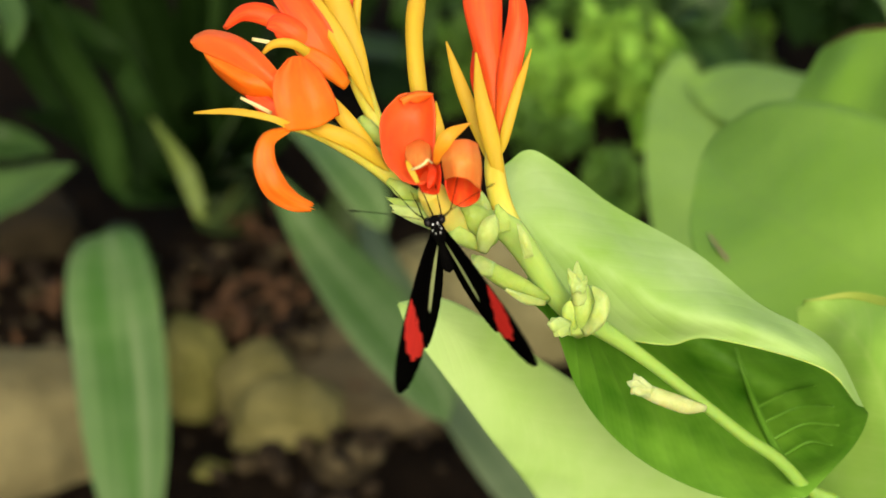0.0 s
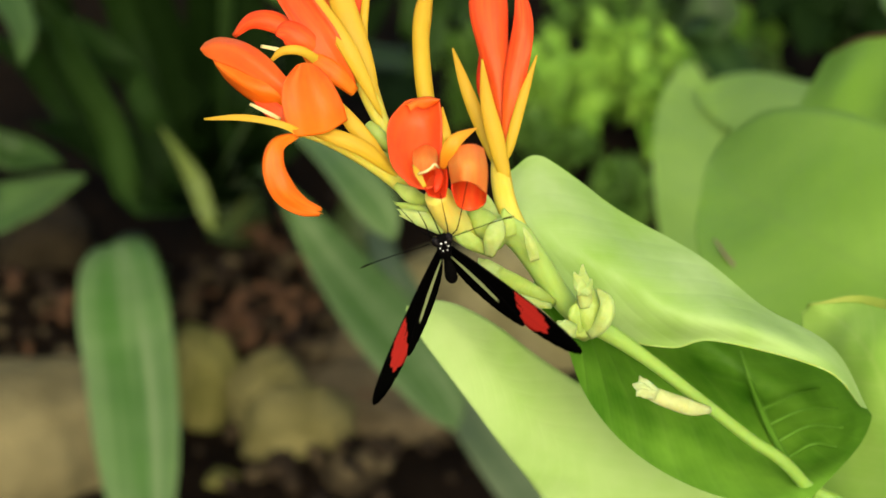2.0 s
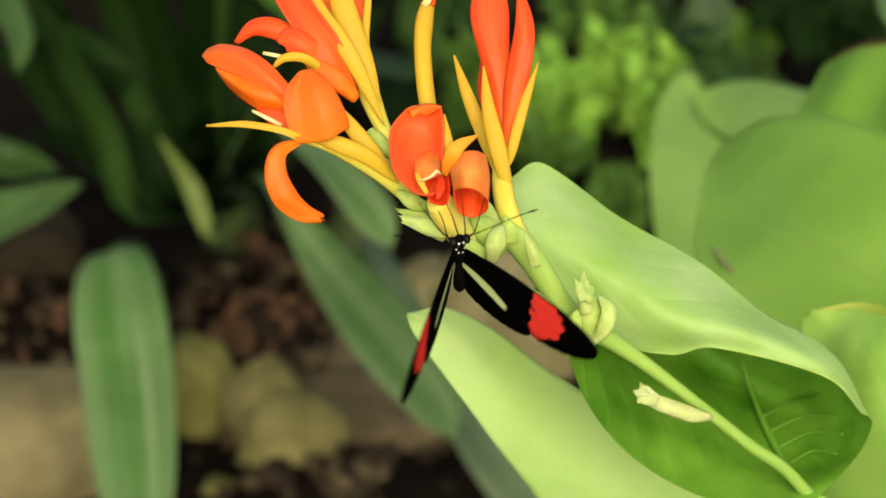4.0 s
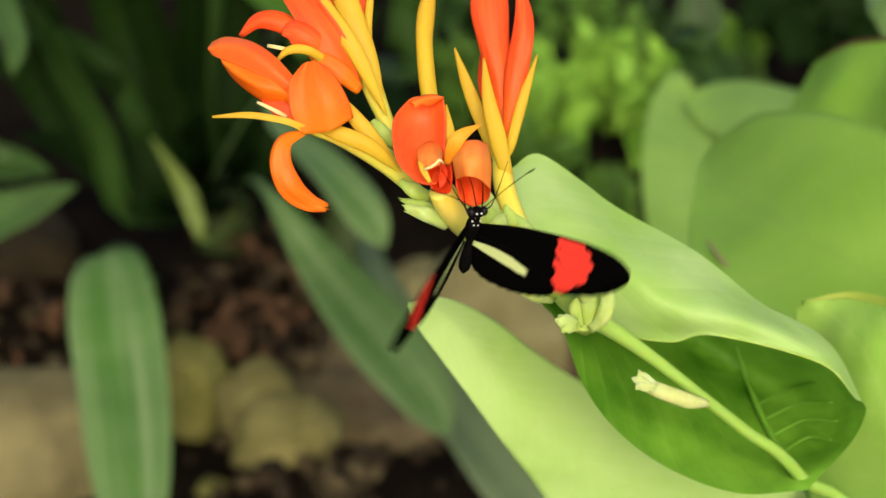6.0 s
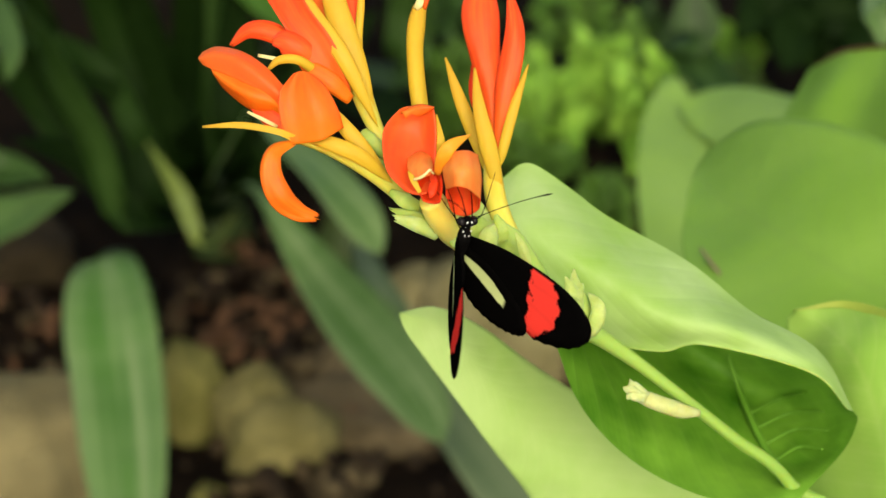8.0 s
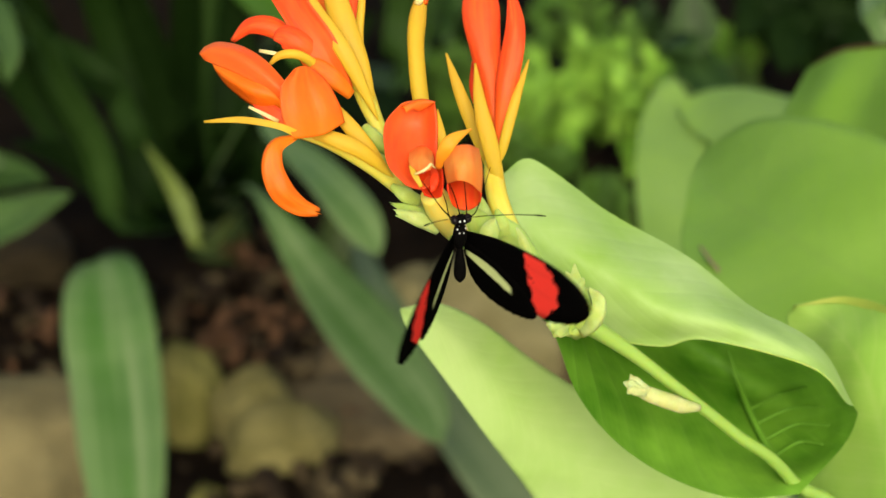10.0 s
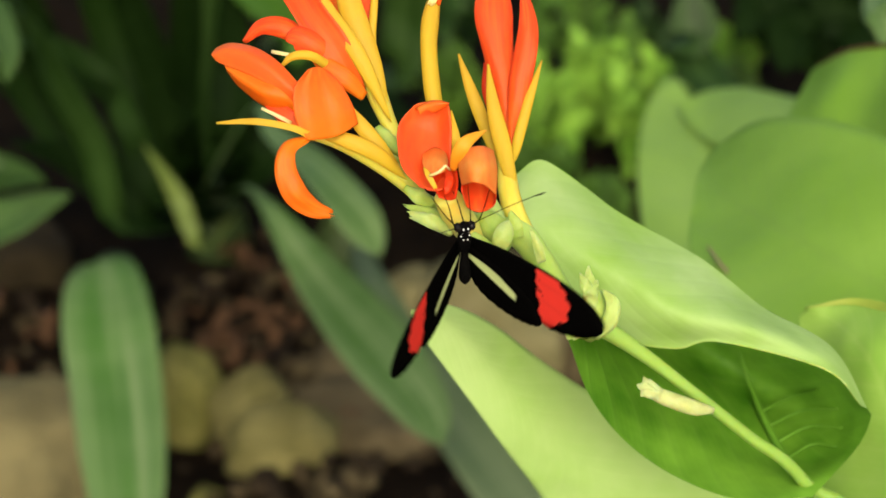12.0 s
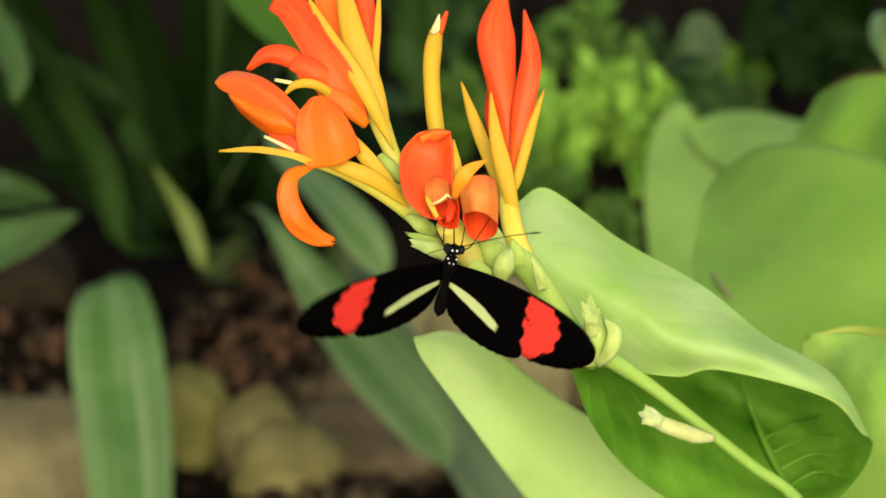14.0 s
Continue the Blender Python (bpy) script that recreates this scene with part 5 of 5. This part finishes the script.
for side, word in ((1, "starboard"), (-1, "port")):
    wing = wing_half("wing", FORE, FORE_WING, side, 0.0, butterfly)
    wing["label"] = "black fore wing with a ragged red band"
    hind_wing = wing_half("hind_wing", HIND, HIND_WING, side, 0.022, wing)
    hind_wing["label"] = "black hind wing with a pale yellow bar"
    WINGS[side] = wing

# ---- gravel and crumbs of earth between the stones ----
def make_gravel():
    rng = random.Random(5)
    form = bmesh.new()
    bmesh.ops.create_icosphere(form, subdivisions=1, radius=1.0)
    form.verts.index_update()
    shape = [v.co.copy() for v in form.verts]
    sides = [[v.index for v in f.verts] for f in form.faces]
    form.free()
    verts, faces = [], []
    for patch, spread, count in (((-0.323, 0.915, 0.0), 0.09, 60), ((-0.165, 0.985, 0.0), 0.08, 70), ((-0.124, 0.893, 0.0), 0.08, 110), ((-0.071, 0.777, 0.0), 0.09, 120), ((0.095, 0.932, 0.0), 0.06, 40)):
        for _ in range(count):
            x, y = patch[0] + rng.gauss(0, spread * 0.6), patch[1] + rng.gauss(0, spread * 0.6)
            r = rng.uniform(0.004, 0.013)
            spin = Matrix.Rotation(rng.uniform(0, 6.28), 3, (rng.random(), rng.random(), 1))
            c = Vector((x, y, hump(x, y) + r * 0.3))
            first = len(verts)
            for p in shape:
                q = spin @ Vector((p.x * r * rng.uniform(0.85, 1.2), p.y * r * 0.8, p.z * r * 0.65))
                verts.append(c + q)
            faces += [[first + i for i in f] for f in sides]
    data = bpy.data.meshes.new("gravel")
    data.from_pydata(verts, [], faces)
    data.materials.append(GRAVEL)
    for f in data.polygons:
        f.use_smooth = True
    tagged(new("gravel", data), "brown crumbs of earth and small pebbles on soil", "gravel", kind="stuff")


make_gravel()

# ---- leaf litter ----
litter_rng = random.Random(11)
for k in range(34):
    spot = ((-0.320, 0.900, 0.0), (-0.165, 0.985, 0.0), (-0.136, 0.923, 0.0), (-0.101, 0.836, 0.0))[(0, 1, 2, 1, 2, 3, 2, 1)[k % 8]]
    x, y = spot[0] + litter_rng.uniform(-0.05, 0.05), spot[1] + litter_rng.uniform(-0.06, 0.06)
    turn, long = litter_rng.uniform(0, 6.28), litter_rng.uniform(0.008, 0.021)
    c = Vector((x, y, hump(x, y) + 0.010))
    d = Vector((math.cos(turn), math.sin(turn), litter_rng.uniform(-0.1, 0.25))) * long
    ob = part("dead_leaf", blade([c - d, c + Vector((0, 0, 0.008)), c + d], (1.5, long * 380, 1.2), (0, 0, 1), 0.6, 6, 12, 6.0, k * 3.3, thick=0.4), LITTER)
    tagged(ob, "curled brown dead leaf lying on dark soil", "leaf", "dead leaves on the soil")


def motions():
    """The butterfly's body and its two wing pairs. Seconds; its place in the flower head's frame in centimetres; roll, yaw
    and pitch of the body; the lift of the port and starboard wings; their sweep (starboard first) and twist (port first)."""
    beats = [
        (0.0, 0.28, -0.35, 1.78, 15, -1, 35, 65, 70, 6, 3, -3, -4),
        (0.1, 0.32, -0.46, 1.76, 14, 0, 33, 54, 58, 0, -1, -2, -4),
        (0.2, 0.32, -0.27, 1.71, 13, 1, 28, 37, 38, 1, 0, 0, -3),
        (0.3, 0.38, -0.36, 1.69, 13, 3, 27, 25, 26, -3, -2, 1, -3),
        (0.4, 0.32, -0.36, 1.68, 12, 4, 28, 10, 9, -2, -2, 3, -3),
        (0.5, 0.34, -0.37, 1.67, 11, 6, 35, 3, 4, 1, 0, 4, -2),
        (0.6, 0.34, -0.40, 1.68, 10, 6, 35, 15, 18, 1, 4, 3, -3),
        (0.7, 0.36, -0.37, 1.71, 9, 9, 38, 30, 31, 4, 7, 2, -3),
        (0.8, 0.34, -0.44, 1.74, 8, 9, 42, 56, 50, 10, 8, 0, -3),
        (0.9, 0.30, -0.44, 1.74, 6, 11, 38, 67, 63, 10, 9, -1, -3),
        (1.0, 0.31, -0.45, 1.74, 6, 10, 34, 67, 63, 4, 5, -2, -3),
        (1.1, 0.30, -0.52, 1.72, 8, 8, 32, 54, 49, 3, 4, 0, -3),
        (1.2, 0.32, -0.52, 1.70, 9, 7, 30, 38, 37, 1, 0, 1, -2),
        (1.3, 0.29, -0.52, 1.68, 10, 6, 27, 28, 26, 1, -5, 3, -2),
        (1.4, 0.33, -0.54, 1.67, 12, 2, 22, 11, 9, 0, -7, 4, -1),
        (1.5, 0.31, -0.55, 1.67, 12, 1, 21, 4, -1, 5, -9, 6, -1),
        (1.6, 0.31, -0.55, 1.68, 14, 1, 20, 10, 6, 4, -9, 5, -1),
        (1.7, 0.33, -0.54, 1.68, 14, 1, 23, 21, 18, 3, -5, 4, -1),
        (1.8, 0.32, -0.54, 1.68, 15, 2, 25, 34, 35, 5, 1, 3, -1),
        (1.9, 0.27, -0.57, 1.69, 15, 1, 28, 42, 45, 6, 3, 2, -1),
        (2.0, 0.26, -0.59, 1.71, 16, 2, 28, 51, 54, 9, 5, 2, 0),
        (2.1, 0.26, -0.58, 1.69, 16, 1, 28, 50, 55, 13, 10, 3, 0),
        (2.2, 0.28, -0.54, 1.69, 15, 1, 27, 38, 43, 10, 12, 4, 0),
        (2.3, 0.27, -0.57, 1.68, 15, 0, 27, 28, 34, 8, 13, 6, 1),
        (2.4, 0.24, -0.61, 1.68, 15, -1, 27, 15, 19, 10, 13, 7, 1),
        (2.5, 0.28, -0.57, 1.67, 14, 0, 25, 5, 9, 8, 12, 8, 1),
        (2.6, 0.26, -0.53, 1.68, 15, 0, 20, 9, 11, 4, 4, 6, 1),
        (2.7, 0.23, -0.57, 1.69, 15, 3, 19, 27, 27, -1, -1, 5, 0),
        (2.8, 0.27, -0.62, 1.71, 16, 3, 26, 58, 61, 0, 4, 3, 0),
        (2.9, 0.29, -0.63, 1.72, 15, 4, 25, 69, 73, 16, 7, 1, -1),
        (3.0, 0.25, -0.57, 1.74, 16, 3, 22, 78, 80, 22, 7, 0, -1),
        (3.1, 0.30, -0.60, 1.75, 15, 4, 25, 74, 77, 16, 4, 0, -1),
        (3.2, 0.38, -0.55, 1.75, 14, 6, 26, 58, 62, 4, -4, 0, -2),
        (3.3, 0.32, -0.52, 1.75, 14, 6, 27, 50, 51, 4, -3, 0, -2),
        (3.4, 0.32, -0.54, 1.75, 14, 6, 27, 33, 34, 4, -2, 0, -2),
        (3.5, 0.34, -0.56, 1.75, 13, 7, 27, 17, 16, 6, -1, 0, -2),
        (3.6, 0.37, -0.57, 1.76, 13, 7, 29, 10, 9, 7, -1, 0, -2),
        (3.7, 0.40, -0.57, 1.75, 13, 8, 30, 15, 12, 8, 1, 0, -2),
        (3.8, 0.44, -0.57, 1.75, 12, 8, 30, 27, 23, 9, 1, 0, -2),
        (3.9, 0.47, -0.55, 1.76, 12, 10, 32, 43, 37, 10, 2, 0, -3),
        (4.0, 0.49, -0.53, 1.76, 12, 10, 33, 57, 50, 12, 3, 0, -3),
        (4.1, 0.49, -0.50, 1.76, 11, 11, 34, 66, 58, 13, 5, 0, -3),
        (4.2, 0.49, -0.47, 1.77, 11, 12, 34, 66, 57, 15, 5, 0, -3),
        (4.3, 0.47, -0.44, 1.77, 11, 13, 36, 58, 47, 17, 7, 0, -3),
        (4.4, 0.46, -0.42, 1.78, 10, 13, 37, 44, 32, 18, 7, 0, -3),
        (4.5, 0.44, -0.40, 1.78, 9, 14, 38, 30, 16, 20, 9, 0, -3),
        (4.6, 0.44, -0.40, 1.79, 9, 15, 40, 18, 3, 21, 9, 0, -4),
        (4.7, 0.46, -0.40, 1.79, 9, 16, 40, 14, -2, 22, 11, 0, -4),
        (4.8, 0.49, -0.42, 1.79, 8, 16, 41, 22, 4, 24, 11, 0, -4),
        (4.9, 0.52, -0.42, 1.80, 8, 17, 42, 40, 22, 25, 13, 1, -4),
        (5.0, 0.56, -0.44, 1.80, 8, 18, 43, 59, 39, 26, 13, 1, -4),
        (5.1, 0.59, -0.45, 1.80, 8, 18, 43, 66, 46, 27, 14, 1, -4),
        (5.2, 0.60, -0.46, 1.80, 7, 18, 44, 62, 41, 27, 14, 1, -4),
        (5.3, 0.54, -0.40, 1.80, 7, 18, 45, 60, 36, 28, 15, 1, -5),
        (5.4, 0.54, -0.33, 1.78, 8, 17, 41, 40, 20, 17, 14, 1, -5),
        (5.5, 0.61, -0.31, 1.76, 8, 13, 38, 29, 9, 7, 6, 1, -5),
        (5.6, 0.62, -0.12, 1.74, 9, 8, 36, 17, -1, -2, -1, 1, -5),
        (5.7, 0.68, -0.06, 1.72, 10, 5, 32, 8, -6, -11, -7, 1, -5),
        (5.8, 0.65, -0.08, 1.71, 8, 8, 33, 13, -3, -12, -8, 1, -5),
        (5.9, 0.66, -0.16, 1.73, 6, 14, 37, 25, 7, -8, -1, 1, -5),
        (6.0, 0.70, -0.28, 1.77, 4, 20, 43, 48, 24, 5, 7, 1, -5),
        (6.1, 0.68, -0.25, 1.79, 4, 23, 46, 66, 30, 18, 9, 1, -6),
        (6.2, 0.77, -0.26, 1.78, 8, 20, 43, 76, 36, 25, 15, 1, -6),
        (6.3, 0.85, -0.34, 1.81, 8, 23, 44, 74, 28, 22, 9, 1, -6),
        (6.4, 0.84, -0.27, 1.79, 7, 25, 39, 55, 22, 13, 14, 1, -7),
        (6.5, 0.86, -0.29, 1.79, 9, 25, 36, 43, 14, 3, 10, 0, -7),
        (6.6, 0.89, -0.32, 1.78, 9, 22, 37, 26, -6, 2, 2, 2, -2),
        (6.7, 0.94, -0.29, 1.77, 9, 22, 37, 13, -14, 2, -2, 1, -3),
        (6.8, 0.95, -0.27, 1.76, 8, 25, 35, 9, -22, -2, -2, 1, 1),
        (6.9, 0.93, -0.25, 1.78, 7, 24, 42, 17, -14, 0, -2, 4, -2),
        (7.0, 0.81, -0.22, 1.77, 1, 29, 47, 33, 18, 4, 9, -1, -8),
        (7.1, 0.73, -0.30, 1.77, 4, 30, 47, 46, 50, 3, -1, -6, -7),
        (7.2, 0.74, -0.29, 1.79, 1, 32, 49, 64, 46, 11, 9, -4, -7),
        (7.3, 0.79, -0.23, 1.82, 3, 29, 53, 58, 35, 12, 11, -2, -7),
        (7.4, 0.84, -0.22, 1.82, 7, 23, 54, 41, 21, 1, 9, -1, -7),
        (7.5, 0.73, -0.19, 1.81, 6, 20, 52, 24, 3, 1, 5, 1, -7),
        (7.6, 0.73, -0.27, 1.80, 6, 18, 47, 17, 11, -6, 2, 1, -7),
        (7.7, 0.69, -0.26, 1.81, 4, 20, 48, 30, 25, 2, 8, 1, -6),
        (7.8, 0.77, -0.29, 1.86, 5, 21, 55, 62, 37, 8, 7, 0, -6),
        (7.9, 0.74, -0.30, 1.87, 4, 22, 54, 68, 51, 9, 8, 0, -5),
        (8.0, 0.72, -0.33, 1.87, 4, 21, 52, 72, 61, 3, 10, 0, -5),
        (8.1, 0.63, -0.38, 1.86, 8, 19, 51, 63, 52, 1, 11, 0, -5),
        (8.2, 0.62, -0.36, 1.84, 8, 17, 48, 47, 44, -7, 9, 0, -5),
        (8.3, 0.56, -0.40, 1.84, 8, 16, 48, 39, 36, -6, 8, 0, -5),
        (8.4, 0.56, -0.39, 1.84, 8, 16, 48, 27, 23, -6, 8, 1, -5),
        (8.5, 0.58, -0.37, 1.84, 8, 16, 48, 21, 17, -6, 8, 1, -5),
        (8.6, 0.61, -0.35, 1.83, 9, 16, 48, 28, 24, -5, 8, 1, -4),
        (8.7, 0.64, -0.33, 1.83, 9, 16, 48, 45, 41, -6, 7, 1, -4),
        (8.8, 0.66, -0.32, 1.83, 9, 15, 47, 61, 58, -6, 7, 1, -4),
        (8.9, 0.67, -0.31, 1.83, 9, 15, 47, 68, 66, -6, 6, 1, -4),
        (9.0, 0.67, -0.32, 1.83, 8, 15, 47, 62, 60, -6, 6, 1, -4),
        (9.1, 0.65, -0.33, 1.83, 9, 14, 47, 47, 44, -7, 5, 1, -4),
        (9.2, 0.62, -0.35, 1.82, 9, 14, 46, 28, 27, -6, 5, 1, -4),
        (9.3, 0.59, -0.37, 1.82, 9, 14, 46, 17, 15, -7, 4, 2, -4),
        (9.4, 0.56, -0.39, 1.82, 9, 13, 46, 16, 15, -7, 4, 2, -4),
        (9.5, 0.54, -0.40, 1.82, 8, 13, 46, 26, 24, -8, 3, 2, -4),
        (9.6, 0.54, -0.41, 1.82, 9, 13, 45, 42, 40, -7, 3, 2, -4),
        (9.7, 0.56, -0.41, 1.82, 9, 11, 45, 58, 56, -8, 2, 2, -4),
        (9.8, 0.58, -0.40, 1.81, 9, 11, 45, 68, 66, -8, 2, 2, -3),
        (9.9, 0.61, -0.38, 1.81, 9, 11, 45, 67, 66, -8, 1, 2, -3),
        (10.0, 0.64, -0.36, 1.81, 8, 11, 45, 57, 57, -8, 1, 2, -3),
        (10.1, 0.65, -0.34, 1.81, 8, 11, 45, 44, 43, -8, 1, 2, -3),
        (10.2, 0.65, -0.32, 1.81, 9, 11, 44, 31, 31, -7, 1, 3, -3),
        (10.3, 0.60, -0.36, 1.81, 9, 11, 44, 30, 31, -7, 1, 3, -3),
        (10.4, 0.53, -0.23, 1.83, 10, 9, 48, 21, 28, -6, 1, 3, -3),
        (10.5, 0.47, -0.35, 1.83, 9, 10, 48, 28, 34, -1, 3, 3, -3),
        (10.6, 0.42, -0.35, 1.83, 8, 10, 48, 40, 40, 6, 8, 2, -4),
        (10.7, 0.45, -0.39, 1.85, 8, 11, 48, 59, 55, 9, 11, 1, -5),
        (10.8, 0.48, -0.37, 1.84, 7, 10, 47, 71, 64, 10, 10, 0, -6),
        (10.9, 0.50, -0.37, 1.84, 7, 8, 46, 78, 71, 9, 9, -1, -7),
        (11.0, 0.49, -0.34, 1.83, 5, 7, 43, 71, 65, 5, 6, -2, -7),
        (11.1, 0.48, -0.39, 1.81, 3, 11, 41, 51, 44, 2, 4, -2, -7),
        (11.2, 0.43, -0.38, 1.77, 2, 15, 39, 41, 27, 2, -1, -2, -6),
        (11.3, 0.44, -0.42, 1.73, 3, 13, 34, 24, 6, -7, -12, -2, -6),
        (11.4, 0.46, -0.33, 1.71, 4, 8, 30, 15, -9, 0, -15, -2, -5),
        (11.5, 0.58, -0.42, 1.71, 5, 5, 32, -6, -25, 4, -9, -1, -4),
        (11.6, 0.63, -0.32, 1.72, 7, 0, 27, -8, -22, 2, -8, -1, -5),
        (11.7, 0.68, -0.28, 1.72, 9, 0, 26, 2, -7, -1, -4, -1, -5),
        (11.8, 0.58, -0.26, 1.74, 7, 7, 32, 24, 9, -7, -12, -1, -5),
        (11.9, 0.49, -0.39, 1.78, 7, 9, 35, 44, 30, 0, -4, -1, -6),
        (12.0, 0.44, -0.42, 1.81, 9, 8, 39, 54, 50, 1, 2, -1, -6),
        (12.1, 0.38, -0.41, 1.81, 12, 6, 43, 61, 56, 10, 7, -1, -5),
        (12.2, 0.15, -0.51, 1.80, 11, 5, 44, 44, 59, 13, 5, -1, -4),
        (12.3, 0.26, -0.35, 1.78, 12, 2, 44, 26, 36, 3, 4, -1, -3),
        (12.4, 0.26, -0.31, 1.79, 13, 2, 48, 14, 24, -2, 3, -1, -2),
        (12.5, 0.25, -0.29, 1.75, 11, 2, 45, 3, 27, -3, -3, 0, -1),
        (12.6, 0.28, -0.26, 1.78, 10, 1, 48, 17, 34, 9, 1, 0, -2),
        (12.7, 0.32, -0.26, 1.83, 11, -1, 54, 33, 44, 8, 9, 0, -2),
        (12.8, 0.40, -0.34, 1.87, 11, -1, 57, 46, 55, 13, 11, 0, -2),
        (12.9, 0.41, -0.30, 1.88, 10, -1, 55, 64, 68, 15, 13, 1, -2),
        (13.0, 0.34, -0.25, 1.89, 8, 0, 54, 57, 60, 11, 10, 1, -3),
        (13.1, 0.24, -0.24, 1.90, 7, 1, 54, 39, 48, 7, 6, 1, -2),
        (13.2, 0.23, -0.17, 1.90, 7, 2, 54, 27, 40, 5, 5, 1, -2),
        (13.3, 0.28, -0.20, 1.90, 8, 3, 54, 36, 46, 4, 5, 1, -2),
        (13.4, 0.31, -0.19, 1.91, 8, 3, 55, 45, 64, 7, 6, 0, -1),
        (13.5, 0.34, -0.21, 1.90, 10, 3, 54, 64, 82, 10, 9, 0, -1),
        (13.6, 0.33, -0.22, 1.92, 10, 2, 56, 72, 79, 15, 16, 1, -1),
        (13.7, 0.28, -0.24, 1.95, 6, 3, 59, 60, 66, 19, 18, 1, -2),
        (13.8, 0.25, -0.30, 1.94, 1, 5, 59, 50, 50, 21, 20, 1, -2),
        (13.9, 0.20, -0.40, 1.91, -2, 7, 54, 39, 32, 9, 12, 2, -2),
        (14.0, 0.11, -0.38, 1.89, -8, 9, 53, 30, 28, 7, 7, 2, -3),
    ]
    frame_axes = Matrix((ACROSS, ALONG, OUT)).transposed()
    body, right, left = [], [], []
    for t, u, v, w, roll, yaw, pitch, lift_l, lift_r, sweep_r, sweep_l, twist_l, twist_r in beats:
        turn = frame_axes @ Matrix.Rotation(radians(roll), 3, "Z") @ Matrix.Rotation(radians(yaw), 3, "Y") @ Matrix.Rotation(radians(90 - pitch), 3, "X")
        body.append((t, Matrix.Translation(B(u, v, w)) @ turn.to_4x4()))
        right.append((t, pose(0.0012, 0, 0) @ Matrix.Rotation(radians(-lift_r), 4, "Y") @ Matrix.Rotation(radians(-sweep_r), 4, "Z") @ Matrix.Rotation(radians(twist_r), 4, "X")))
        left.append((t, pose(-0.0012, 0, 0) @ Matrix.Rotation(radians(lift_l), 4, "Y") @ Matrix.Rotation(radians(sweep_l), 4, "Z") @ Matrix.Rotation(radians(twist_l), 4, "X")))
    walk(butterfly, body)
    walk(WINGS[1], right)
    walk(WINGS[-1], left)
    # the feelers: seconds, swing and tilt
    starboard = ((0.0, 24, -16), (0.5, 24, -16), (1.0, 0, 0), (1.5, 8, -12), (2.0, 16, -20), (2.5, 16, -20), (3.0, 16, -16), (5.5, 32, -16), (6.5, 60, -24), (7.0, 44, -24), (8.0, 12, -20), (10.5, 0, -36), (11.0, 0, -24), (12.0, 8, -8), (13.0, 16, -12), (13.5, 28, -32), (14.0, 8, -8))
    port = ((0.0, -12, 0), (0.5, -12, 0), (1.0, 0, 28), (2.0, 4, 16), (2.5, -12, 16), (3.0, -20, 12), (5.5, -16, 16), (6.5, -24, 16), (7.0, -20, 16), (8.0, -32, 36), (10.5, -20, 44), (11.0, -24, 40), (12.0, -32, 44), (12.5, -40, 48), (13.0, -28, 60), (13.5, -20, 60), (14.0, -8, 60))
    for side, keys in ((1, starboard), (-1, port)):
        hinge = Vector((side * 0.0005, 0.0058, 0.0008))
        walk(ANTENNAE[side], [(t, Matrix.Translation(hinge) @ pose(0, 0, 0, 0, 0, swing) @ pose(0, 0, 0, 0, tilt, 0) @ Matrix.Translation(-hinge)) for t, swing, tilt in keys])


motions()
